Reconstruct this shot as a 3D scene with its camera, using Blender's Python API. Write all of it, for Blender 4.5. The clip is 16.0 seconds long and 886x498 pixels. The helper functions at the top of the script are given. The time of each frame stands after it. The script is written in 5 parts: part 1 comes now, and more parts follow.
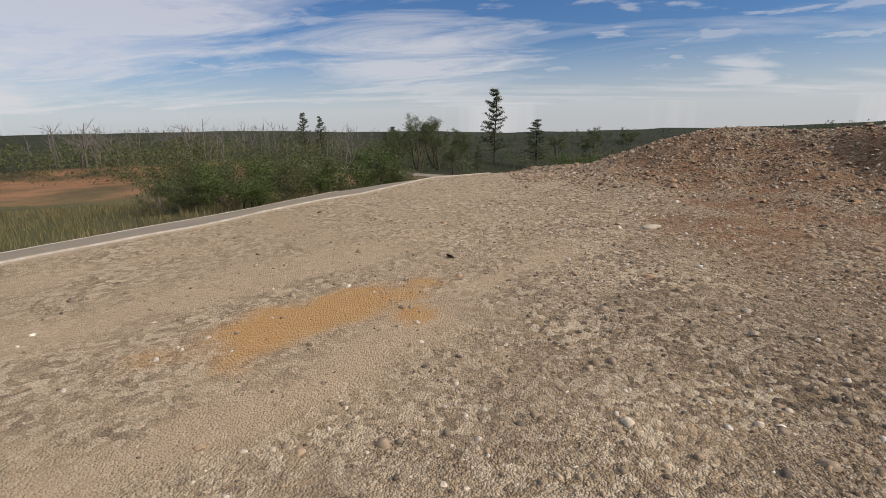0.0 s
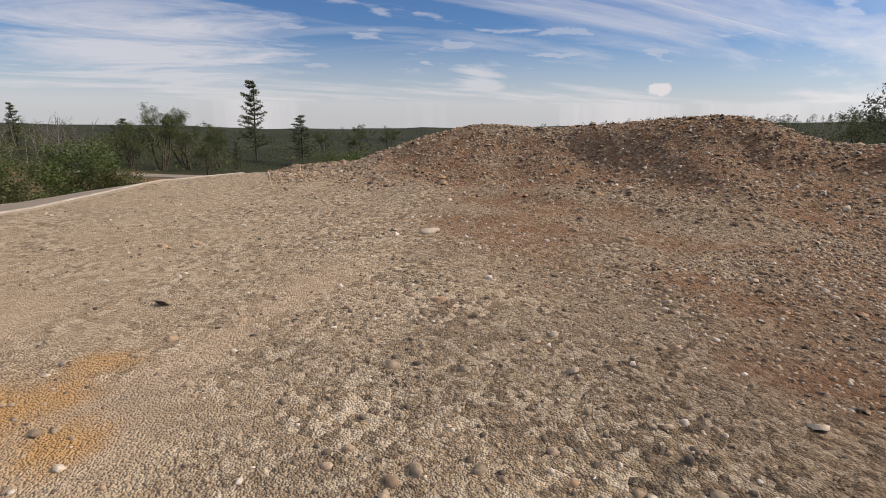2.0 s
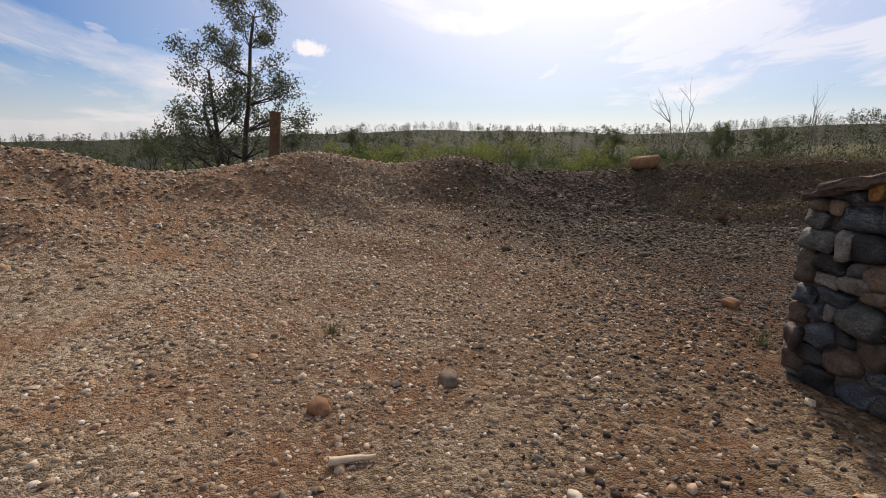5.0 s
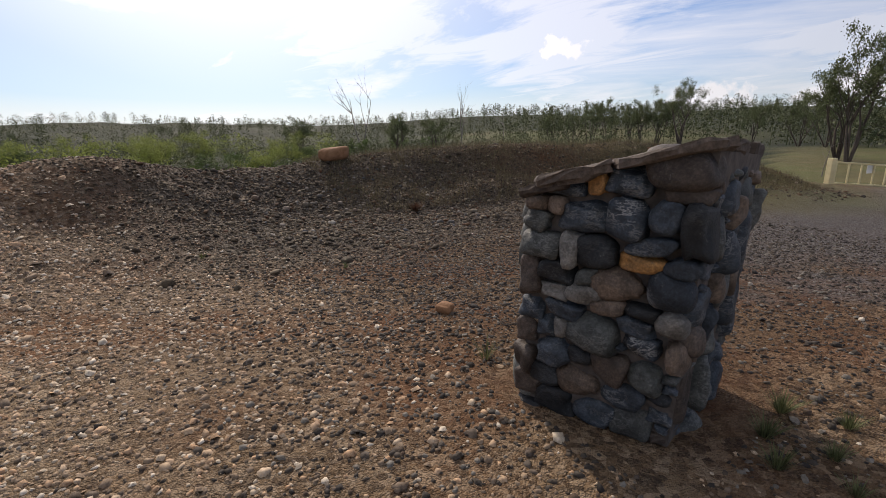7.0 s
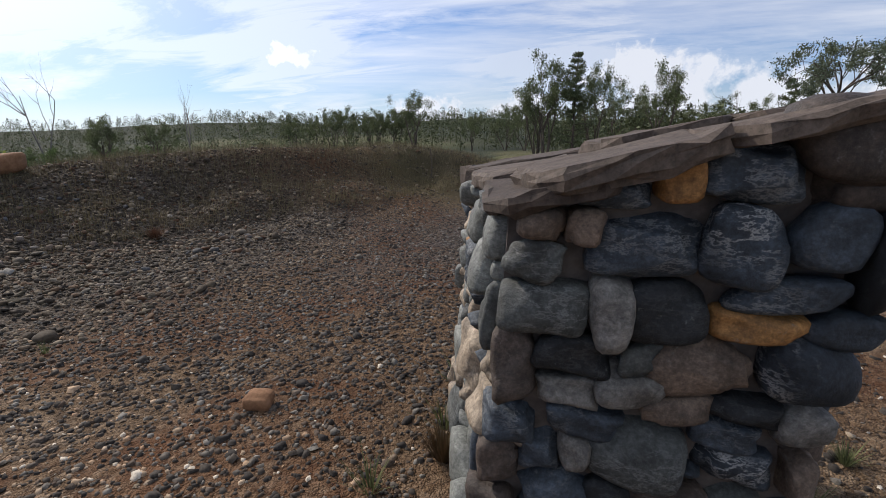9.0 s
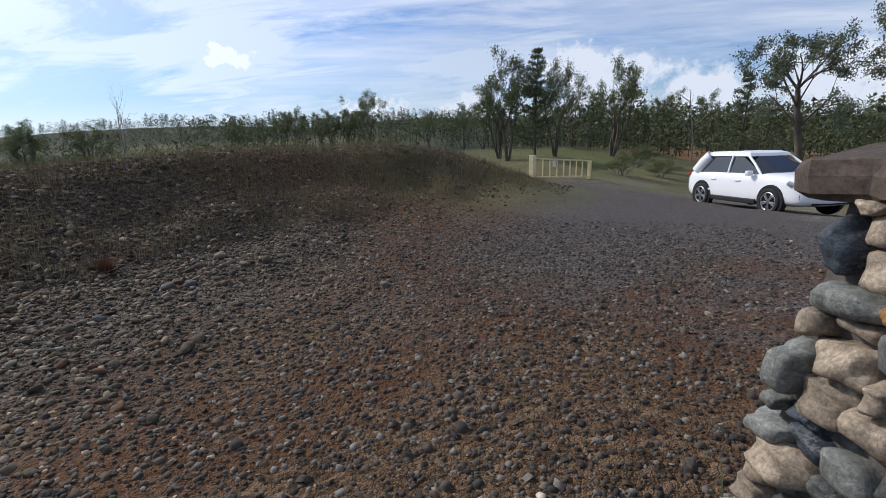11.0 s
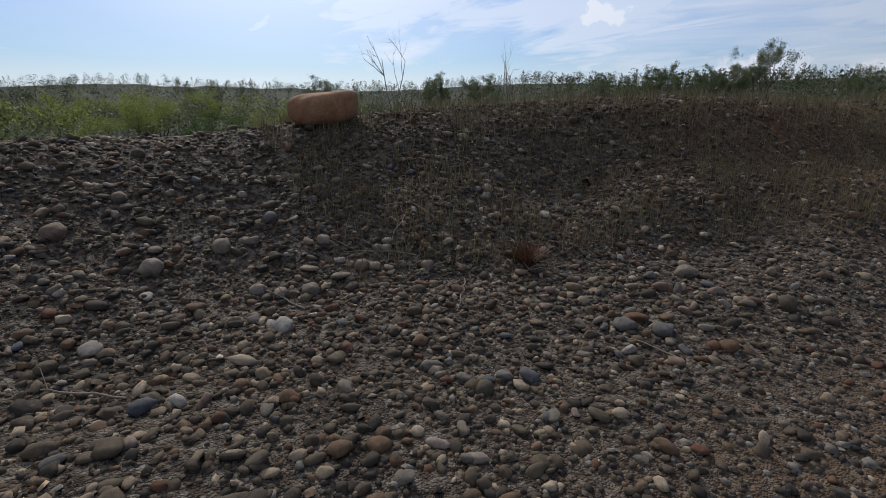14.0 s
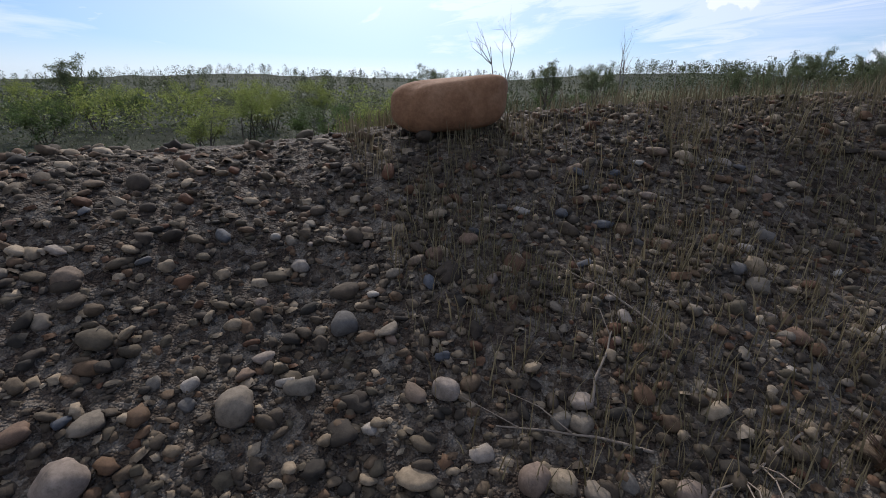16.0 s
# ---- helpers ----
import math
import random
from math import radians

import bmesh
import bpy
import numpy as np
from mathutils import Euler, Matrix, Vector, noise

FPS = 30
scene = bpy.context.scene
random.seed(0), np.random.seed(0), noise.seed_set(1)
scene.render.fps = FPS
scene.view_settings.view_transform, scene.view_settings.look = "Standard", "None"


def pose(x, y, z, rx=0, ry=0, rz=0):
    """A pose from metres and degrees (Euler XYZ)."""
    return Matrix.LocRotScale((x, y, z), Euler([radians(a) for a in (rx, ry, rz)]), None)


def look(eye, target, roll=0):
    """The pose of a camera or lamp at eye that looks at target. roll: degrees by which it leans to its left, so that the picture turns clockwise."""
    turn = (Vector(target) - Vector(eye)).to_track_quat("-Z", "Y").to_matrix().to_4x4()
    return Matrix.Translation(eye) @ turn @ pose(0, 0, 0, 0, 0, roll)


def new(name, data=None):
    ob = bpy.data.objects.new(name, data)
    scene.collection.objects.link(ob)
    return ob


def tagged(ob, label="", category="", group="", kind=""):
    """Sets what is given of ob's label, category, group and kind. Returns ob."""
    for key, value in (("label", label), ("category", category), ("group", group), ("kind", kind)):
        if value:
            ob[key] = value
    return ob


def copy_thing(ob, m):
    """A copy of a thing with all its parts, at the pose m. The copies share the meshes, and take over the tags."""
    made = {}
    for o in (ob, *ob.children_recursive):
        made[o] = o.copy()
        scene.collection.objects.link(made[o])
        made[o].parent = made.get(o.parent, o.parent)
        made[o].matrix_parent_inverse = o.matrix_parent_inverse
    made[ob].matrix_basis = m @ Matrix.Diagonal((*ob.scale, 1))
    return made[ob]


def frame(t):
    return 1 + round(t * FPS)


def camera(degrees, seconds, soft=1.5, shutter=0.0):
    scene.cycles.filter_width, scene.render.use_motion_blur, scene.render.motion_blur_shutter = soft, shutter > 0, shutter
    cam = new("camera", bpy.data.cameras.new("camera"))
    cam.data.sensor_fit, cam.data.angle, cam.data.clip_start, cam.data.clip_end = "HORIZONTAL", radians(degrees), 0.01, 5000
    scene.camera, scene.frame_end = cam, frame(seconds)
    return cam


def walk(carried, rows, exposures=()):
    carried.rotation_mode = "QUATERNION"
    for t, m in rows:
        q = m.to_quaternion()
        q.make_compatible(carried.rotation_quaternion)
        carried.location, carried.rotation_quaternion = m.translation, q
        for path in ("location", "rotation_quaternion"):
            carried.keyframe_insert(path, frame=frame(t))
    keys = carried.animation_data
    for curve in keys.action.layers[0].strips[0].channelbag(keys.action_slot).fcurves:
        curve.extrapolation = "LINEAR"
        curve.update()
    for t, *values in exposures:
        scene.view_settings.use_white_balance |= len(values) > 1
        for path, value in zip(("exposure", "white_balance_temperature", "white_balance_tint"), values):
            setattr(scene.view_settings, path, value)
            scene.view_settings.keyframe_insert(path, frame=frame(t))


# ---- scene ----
cam = camera(84.8, 16.0, 0.9)
PATH = [
    (0, (0.054, 0.116, 1.474), (-0.147, 2.037, 0.956), -1.4),
    (0.5, (0.082, 0.376, 1.441), (0.006, 2.304, 0.916), -0.7),
    (1, (0.171, 0.685, 1.411), (0.26, 2.608, 0.869), -0.6),
    (1.5, (0.257, 1.06, 1.372), (0.616, 2.949, 0.822), 0.0),
    (2, (0.311, 1.372, 1.354), (0.998, 3.173, 0.819), 0.5),
    (2.5, (0.431, 1.547, 1.437), (1.499, 3.159, 0.926), 0.0),
    (3, (0.456, 1.705, 1.504), (1.886, 3.015, 1.015), -0.4),
    (3.5, (0.528, 1.847, 1.558), (2.245, 2.754, 1.077), 0.3),
    (4, (0.779, 1.939, 1.55), (2.618, 2.564, 1.075), -0.1),
    (4.5, (0.929, 2.034, 1.54), (2.847, 2.353, 1.07), 0.1),
    (5, (1.107, 2.08, 1.557), (3.053, 2.039, 1.097), -0.1),
    (5.2, (1.214, 2.062, 1.535), (3.152, 1.869, 1.079), -0.1),
    (7.3, (2.639, 1.408, 1.506), (4.14, 0.181, 1.015), -0.2),
    (7.5, (2.814, 1.369, 1.483), (4.266, 0.08, 1.002), 0.2),
    (8, (3.203, 1.113, 1.432), (4.484, -0.346, 0.954), 0.3),
    (8.5, (3.535, 0.866, 1.402), (4.578, -0.77, 0.917), 0.1),
    (8.7, (3.669, 0.84, 1.379), (4.594, -0.866, 0.897), 0.3),
    (10.8, (5.188, 0.04, 1.264), (5.805, -1.804, 0.798), -1.3),
    (11, (5.362, -0.062, 1.262), (5.999, -1.897, 0.786), -1.4),
    (11.5, (5.866, -0.25, 1.216), (6.621, -2.033, 0.715), -1.5),
    (12, (6.268, -0.554, 1.147), (7.192, -2.248, 0.618), -0.9),
    (12.5, (6.621, -0.812, 1.138), (7.721, -2.384, 0.574), -0.1),
    (13, (7.056, -1.018, 1.09), (8.346, -2.432, 0.509), -0.1),
    (13.5, (7.501, -1.266, 1.046), (8.978, -2.475, 0.447), 0.2),
    (14, (8.014, -1.388, 1.045), (9.627, -2.4, 0.432), 0.3),
    (14.5, (8.546, -1.532, 1.042), (10.213, -2.454, 0.433), 0.2),
    (15, (9.123, -1.712, 1.022), (10.822, -2.566, 0.4), 0.6),
    (15.5, (9.667, -1.81, 1.03), (11.4, -2.58, 0.394), 0.7),
    (16, (10.024, -1.935, 1.021), (11.794, -2.602, 0.37), 0.5),
]
walk(cam, [(t, look(eye, target, roll)) for t, eye, target, roll in PATH],
     [(0, -0.14, 6850, 16), (1.5, -0.1, 6950, 18), (3, 0.02, 7100, 20), (5, -0.06, 7150, 20), (8, 0.15, 6600, 16), (11, 0.08, 5950, 13), (13, -0.26, 6080, 13), (15, -0.1, 6150, 15), (16, 0.08, 6000, 16)])

SUN_AZ, SUN_EL = 104.0, 35.0          # degrees clockwise from +y, and above the horizon

# ---- world and sun ----
world = bpy.data.worlds.new("sky")
scene.world = world
world.use_nodes = True
wt = world.node_tree
wt.nodes.clear()


def wnode(kind, **values):
    n = wt.nodes.new(kind)
    for key, value in values.items():
        if isinstance(value, dict):
            for k, v in value.items():
                n.inputs[k].default_value = v
    return n


def wmath(op, a, b=None, clamp=False):
    n = wt.nodes.new("ShaderNodeMath")
    n.operation, n.use_clamp = op, clamp
    for i, v in enumerate((a, b)):
        if v is None:
            continue
        if isinstance(v, (int, float)):
            n.inputs[i].default_value = v
        else:
            wt.links.new(v, n.inputs[i])
    return n.outputs[0]


def wramp(fac, stops):
    n = wt.nodes.new("ShaderNodeValToRGB")
    while len(n.color_ramp.elements) < len(stops):
        n.color_ramp.elements.new(0.5)
    for e, (p, v) in zip(n.color_ramp.elements, stops):
        e.position, e.color = p, (v, v, v, 1)
    wt.links.new(fac, n.inputs[0])
    return n.outputs[0]


sky = wt.nodes.new("ShaderNodeTexSky")
sky.sky_type, sky.sun_disc = "NISHITA", False
sky.sun_elevation, sky.sun_rotation = radians(SUN_EL), radians(SUN_AZ)
sky.air_density, sky.dust_density, sky.ozone_density = 1.0, 0.4, 2.0
coords = wt.nodes.new("ShaderNodeTexCoord")
sep = wt.nodes.new("ShaderNodeSeparateXYZ")
wt.links.new(coords.outputs["Generated"], sep.inputs[0])
height = wmath("MAXIMUM", sep.outputs[2], 0.02)
flat = wmath("ADD", height, 0.12)
comb = wt.nodes.new("ShaderNodeCombineXYZ")
wt.links.new(wmath("DIVIDE", sep.outputs[0], flat), comb.inputs[0])
wt.links.new(wmath("DIVIDE", sep.outputs[1], flat), comb.inputs[1])


def clouds(scale, stretch, turn, detail, rough, distort, shift):
    m = wt.nodes.new("ShaderNodeMapping")
    m.inputs["Scale"].default_value = (scale * stretch, scale, 1)
    m.inputs["Rotation"].default_value = (0, 0, radians(turn))
    m.inputs["Location"].default_value = (shift, shift * 0.7, 0)
    wt.links.new(comb.outputs[0], m.inputs[0])
    n = wt.nodes.new("ShaderNodeTexNoise")
    n.inputs["Scale"].default_value, n.inputs["Detail"].default_value = 1.0, detail
    n.inputs["Roughness"].default_value, n.inputs["Distortion"].default_value = rough, distort
    wt.links.new(m.outputs[0], n.inputs[0])
    return n.outputs[0]


veil = wramp(clouds(0.42, 0.5, 25, 8, 0.62, 0.6, 3.1), [(0.4, 0.0), (0.5, 0.5), (0.62, 1.0)])
streak = wramp(clouds(1.1, 0.3, 35, 7, 0.6, 0.9, 7.4), [(0.5, 0.0), (0.75, 0.8)])
puff = wramp(clouds(2.3, 0.8, 0, 9, 0.55, 0.2, 11.7), [(0.57, 0.0), (0.63, 1.0)])
low = wramp(height, [(0.04, 0.0), (0.09, 0.5), (0.3, 0.2)])
# nearness to the sun: thin cloud glows there
sunv = Vector((math.sin(radians(SUN_AZ)) * math.cos(radians(SUN_EL)), math.cos(radians(SUN_AZ)) * math.cos(radians(SUN_EL)), math.sin(radians(SUN_EL))))
dot = wt.nodes.new("ShaderNodeVectorMath")
dot.operation = "DOT_PRODUCT"
dot.inputs[1].default_value = sunv
wt.links.new(coords.outputs["Generated"], dot.inputs[0])
near_sun = wramp(dot.outputs["Value"], [(0.5, 0.0), (0.85, 0.35), (1.0, 1.0)])
cover = wmath("MAXIMUM", wmath("MAXIMUM", wmath("MULTIPLY", veil, 0.85), wmath("MULTIPLY", streak, wramp(height, [(0.05, 0.0), (0.12, 0.55)]))), wmath("MULTIPLY", puff, wmath("MULTIPLY", low, 0.9)))
cover = wmath("MAXIMUM", cover, wramp(dot.outputs["Value"], [(0.6, 0.0), (0.85, 0.45), (1.0, 0.9)]))
cover = wmath("MAXIMUM", cover, wramp(height, [(0.0, 0.75), (0.05, 0.4), (0.14, 0.0)]), True)
cloud_light = wmath("ADD", 8.0, wmath("MULTIPLY", near_sun, 9.0))
white = wt.nodes.new("ShaderNodeMixRGB")
white.blend_type = "MULTIPLY"
white.inputs[0].default_value = 1
white.inputs[1].default_value = (0.92, 0.96, 1.0, 1)
wt.links.new(cloud_light, white.inputs[2])
blue = wt.nodes.new("ShaderNodeMixRGB")
blue.blend_type = "MULTIPLY"
blue.inputs[0].default_value = 1
blue.inputs[2].default_value = (0.37, 0.62, 0.94, 1)
wt.links.new(sky.outputs[0], blue.inputs[1])


def vecmath(op, a, b):
    n = wt.nodes.new("ShaderNodeVectorMath")
    n.operation = op
    wt.links.new(a, n.inputs[0])
    n.inputs[1].default_value = b
    return n


# small heaped clouds at their places in the sky
billow = wt.nodes.new("ShaderNodeTexNoise")
billow.inputs["Scale"].default_value, billow.inputs["Detail"].default_value, billow.inputs["Roughness"].default_value = 22.0, 7.0, 0.6
wt.links.new(coords.outputs["Generated"], billow.inputs[0])
ragged = wmath("MULTIPLY", wmath("SUBTRACT", billow.outputs[0], 0.5), 2.2)
for cx, cy, cz, cr in [(0.961, 0.229, 0.155, 0.045), (0.688, 0.724, 0.049, 0.03), (0.658, -0.74, 0.137, 0.07), (0.062, -0.992, 0.105, 0.13), (0.02, -0.99, 0.07, 0.17), (0.272, -0.961, 0.04, 0.11), (-0.334, -0.94, 0.06, 0.17), (0.45, -0.89, 0.03, 0.1), (-0.15, -0.985, 0.05, 0.12), (0.08, 0.965, 0.235, 0.028)]:
    gap = vecmath("LENGTH", vecmath("MULTIPLY", vecmath("SUBTRACT", coords.outputs["Generated"], (cx, cy, cz)).outputs[0], (1, 1, 2.1)).outputs[0], (0, 0, 0)).outputs["Value"]
    cover = wmath("MAXIMUM", cover, wramp(wmath("ADD", wmath("SUBTRACT", 1.0, wmath("DIVIDE", gap, cr)), ragged), [(0.0, 0.0), (0.5, 0.95)]))
# broad thin veils
wisp = wmath("MULTIPLY", wmath("SUBTRACT", clouds(1.6, 0.45, 12, 8, 0.65, 0.8, 5.3), 0.5), 2.6)
for az, el, cr in [(-48, 11, 0.62), (-10, 6, 0.3), (25, 3.5, 0.1), (118, 12, 0.45), (140, 9, 0.4), (168, 7, 0.35)]:
    cx, cy, cz = math.sin(radians(az)), math.cos(radians(az)), math.sin(radians(el))
    gap = vecmath("LENGTH", vecmath("MULTIPLY", vecmath("SUBTRACT", coords.outputs["Generated"], (cx, cy, cz)).outputs[0], (1, 1, 2.4)).outputs[0], (0, 0, 0)).outputs["Value"]
    cover = wmath("MAXIMUM", cover, wramp(wmath("ADD", wmath("SUBTRACT", 1.0, wmath("DIVIDE", gap, cr)), wisp), [(0.0, 0.0), (0.75, 0.7)]))
# a thin vapour trail
across = wmath("ABSOLUTE", vecmath("DOT_PRODUCT", coords.outputs["Generated"], (-0.0933, 0.3299, -0.9394)).outputs["Value"])
along = wramp(vecmath("DOT_PRODUCT", coords.outputs["Generated"], (0.7188, 0.6752, 0.1657)).outputs["Value"], [(0.985, 0.0), (0.993, 0.8)])
trail = wmath("MULTIPLY", along, wramp(across, [(0.0, 0.8), (0.004, 0.0)]))
cover = wmath("MAXIMUM", cover, trail, True)
mix = wt.nodes.new("ShaderNodeMixRGB")
wt.links.new(cover, mix.inputs[0])
wt.links.new(blue.outputs[0], mix.inputs[1])
wt.links.new(white.outputs[0], mix.inputs[2])
back = wt.nodes.new("ShaderNodeBackground")
back.inputs["Strength"].default_value = 0.1
wt.links.new(mix.outputs[0], back.inputs[0])
wt.links.new(back.outputs[0], wt.nodes.new("ShaderNodeOutputWorld").inputs[0])

lamp = bpy.data.lights.new("sun", "SUN")
lamp.energy, lamp.angle, lamp.color = 3.2, radians(2.0), (1.0, 0.91, 0.77)
sun = new("sun", lamp)
sun.matrix_world = look(sunv * 100, (0, 0, 0))

# ---- materials ----


class Mat:
    """A node material with short ways to add nodes."""

    def __init__(self, name, rough=0.9, metal=0.0, spec=0.3):
        self.m = bpy.data.materials.new(name)
        self.m.use_nodes = True
        self.t = self.m.node_tree
        self.b = self.t.nodes["Principled BSDF"]
        self.b.inputs["Roughness"].default_value = rough
        self.b.inputs["Metallic"].default_value = metal
        self.b.inputs["Specular IOR Level"].default_value = spec
        self.pos = self.t.nodes.new("ShaderNodeNewGeometry")
        self.obj = self.t.nodes.new("ShaderNodeTexCoord")

    def put(self, value, socket):
        if isinstance(value, (int, float)):
            socket.default_value = value
        elif isinstance(value, tuple):
            socket.default_value = value if len(value) == 4 else (*value, 1)
        else:
            self.t.links.new(value, socket)

    def noise(self, scale, detail=4, rough=0.6, world=True, stretch=None):
        n = self.t.nodes.new("ShaderNodeTexNoise")
        n.inputs["Scale"].default_value, n.inputs["Detail"].default_value, n.inputs["Roughness"].default_value = scale, detail, rough
        src = self.pos.outputs["Position"] if world else self.obj.outputs["Object"]
        if stretch:
            mp = self.t.nodes.new("ShaderNodeMapping")
            mp.inputs["Scale"].default_value = stretch
            self.t.links.new(src, mp.inputs[0])
            src = mp.outputs[0]
        self.t.links.new(src, n.inputs[0])
        return n.outputs[0]

    def cells(self, scale, out="Color"):
        n = self.t.nodes.new("ShaderNodeTexVoronoi")
        n.inputs["Scale"].default_value = scale
        self.t.links.new(self.pos.outputs["Position"], n.inputs[0])
        return n.outputs[out]

    def ramp(self, fac, stops):
        n = self.t.nodes.new("ShaderNodeValToRGB")
        while len(n.color_ramp.elements) < len(stops):
            n.color_ramp.elements.new(0.5)
        for e, (p, c) in zip(n.color_ramp.elements, stops):
            e.position, e.color = p, ((c, c, c, 1) if isinstance(c, (int, float)) else (*c, 1))
        self.t.links.new(fac, n.inputs[0])
        return n.outputs[0]

    def mix(self, fac, a, b, kind="MIX"):
        n = self.t.nodes.new("ShaderNodeMixRGB")
        n.blend_type = kind
        self.put(fac, n.inputs[0]), self.put(a, n.inputs[1]), self.put(b, n.inputs[2])
        return n.outputs[0]

    def math(self, op, a, b=0.0, clamp=False):
        n = self.t.nodes.new("ShaderNodeMath")
        n.operation, n.use_clamp = op, clamp
        self.put(a, n.inputs[0]), self.put(b, n.inputs[1])
        return n.outputs[0]

    def attr(self, name):
        n = self.t.nodes.new("ShaderNodeAttribute")
        n.attribute_name = name
        return n.outputs["Fac"]

    def island(self):
        return self.pos.outputs["Random Per Island"]

    def each(self):
        return self.t.nodes.new("ShaderNodeObjectInfo").outputs["Random"]

    def colour(self, c):
        self.put(c, self.b.inputs["Base Color"])
        return self

    def bump(self, h, strength=0.5, distance=0.02):
        n = self.t.nodes.new("ShaderNodeBump")
        n.inputs["Strength"].default_value, n.inputs["Distance"].default_value = strength, distance
        self.t.links.new(h, n.inputs["Height"])
        self.t.links.new(n.outputs[0], self.b.inputs["Normal"])
        return self


def plain(name, colour, rough=0.6, metal=0.0, vary=0.15, scale=8.0, spec=0.3):
    k = Mat(name, rough, metal, spec)
    dark = tuple(v * (1 - vary) for v in colour)
    light = tuple(min(1, v * (1 + vary)) for v in colour)
    n = k.noise(scale, 6, 0.65, False)
    k.colour(k.ramp(n, [(0.3, dark), (0.7, light)]))
    k.bump(k.noise(scale * 12, 3, 0.6, False), 0.12, 0.005)
    return k.m


# gravel and dirt sheet; zones come from attributes of the ground
gm = Mat("gravel_ground", 0.95, 0, 0.2)
fine = gm.cells(105)
mid_c = gm.cells(46)
tone = [(0.25, (0.075, 0.056, 0.04)), (0.4, (0.28, 0.2, 0.122)), (0.56, (0.465, 0.348, 0.21)), (0.7, (0.8, 0.68, 0.5))]
pebble = gm.mix(gm.ramp(gm.noise(3.0, 5), [(0.4, 0.25), (0.6, 0.75)]), gm.ramp(fine, tone), gm.ramp(mid_c, tone))
pebble = gm.mix(gm.ramp(gm.noise(1.7, 4), [(0.4, 0.2), (0.6, 0.65)]), pebble, gm.ramp(gm.cells(19), tone))
dust = gm.mix(gm.ramp(gm.noise(0.55, 6, 0.6), [(0.42, 0.0), (0.62, 1.0)]), pebble, (0.47, 0.36, 0.235))
dusty = gm.mix(gm.ramp(gm.noise(1.4, 7, 0.65), [(0.38, 0.15), (0.66, 0.6)]), pebble, dust)
dusty = gm.mix(gm.math("MULTIPLY", gm.attr("dusty"), gm.ramp(gm.noise(2.2, 7, 0.65), [(0.3, 0.1), (0.66, 0.62)])), dusty, gm.mix(gm.noise(1.1, 6), (0.44, 0.345, 0.235), (0.56, 0.435, 0.285)))
reddish = gm.mix(gm.ramp(gm.noise(3.0, 6, 0.6), [(0.33, 0.15), (0.66, 0.85)]), pebble, (0.37, 0.195, 0.1))
g1 = gm.mix(gm.attr("rust"), dusty, reddish)
g1 = gm.mix(gm.math("MULTIPLY", gm.attr("track"), gm.ramp(gm.noise(5, 7, 0.7), [(0.3, 0.35), (0.62, 0.95)])), g1, (0.56, 0.43, 0.29))
# multiplied down: browner dirt, with shade put into the colour as well
g1 = gm.mix(gm.attr("shaded_dirt"), g1, gm.mix(1.0, g1, (0.26, 0.195, 0.152), "MULTIPLY"))
slate = gm.ramp(gm.cells(60), [(0.25, (0.035, 0.036, 0.039)), (0.5, (0.075, 0.077, 0.08)), (0.75, (0.17, 0.17, 0.17))])
g1 = gm.mix(gm.attr("slate"), g1, slate)
orange = gm.mix(gm.noise(9, 5), (0.5, 0.285, 0.11), (0.62, 0.39, 0.18))
g2 = gm.mix(gm.math("MULTIPLY", gm.attr("orange"), gm.ramp(gm.noise(6, 6, 0.7), [(0.2, 0.8), (0.55, 1.0)])), g1, orange)
# grey-brown cobble ground, darkened: the backlit slope's shade is in the colour
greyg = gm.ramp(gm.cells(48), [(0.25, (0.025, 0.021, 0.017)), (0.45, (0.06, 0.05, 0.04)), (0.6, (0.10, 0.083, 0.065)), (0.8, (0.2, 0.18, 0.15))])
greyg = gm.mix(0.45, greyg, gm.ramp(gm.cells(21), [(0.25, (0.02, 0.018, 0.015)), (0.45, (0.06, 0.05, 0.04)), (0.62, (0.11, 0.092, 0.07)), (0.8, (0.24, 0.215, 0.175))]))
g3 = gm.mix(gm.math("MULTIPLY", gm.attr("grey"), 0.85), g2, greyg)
turf = gm.mix(gm.ramp(gm.noise(0.35, 8, 0.7), [(0.3, 0.0), (0.7, 1.0)]), (0.09, 0.088, 0.04), (0.17, 0.145, 0.07))
turf = gm.mix(gm.ramp(gm.noise(0.09, 5, 0.6), [(0.45, 0.0), (0.6, 0.6)]), turf, (0.10, 0.13, 0.04))
clay = gm.mix(gm.noise(0.4, 6), (0.36, 0.17, 0.08), (0.42, 0.24, 0.13))
scrub = gm.mix(gm.ramp(gm.noise(0.05, 7, 0.7), [(0.4, 0.0), (0.62, 0.7)]), (0.018, 0.024, 0.012), (0.05, 0.056, 0.026))
far_col = gm.mix(gm.math("MULTIPLY", gm.attr("clay"), gm.ramp(gm.noise(0.11, 6, 0.65), [(0.4, 0.15), (0.56, 0.9)])), gm.mix(gm.attr("scrub"), turf, scrub), clay)
gm.colour(gm.mix(gm.attr("grass"), g3, far_col))
gm.bump(gm.math("ADD", gm.math("MULTIPLY", gm.cells(100, "Distance"), -0.9), gm.math("ADD", gm.math("MULTIPLY", gm.cells(44, "Distance"), -0.9), gm.math("MULTIPLY", gm.cells(19, "Distance"), gm.math("ADD", -1.5, gm.math("MULTIPLY", gm.attr("dusty"), 1.3))))), 1.0, 0.017)
M_GROUND = gm.m


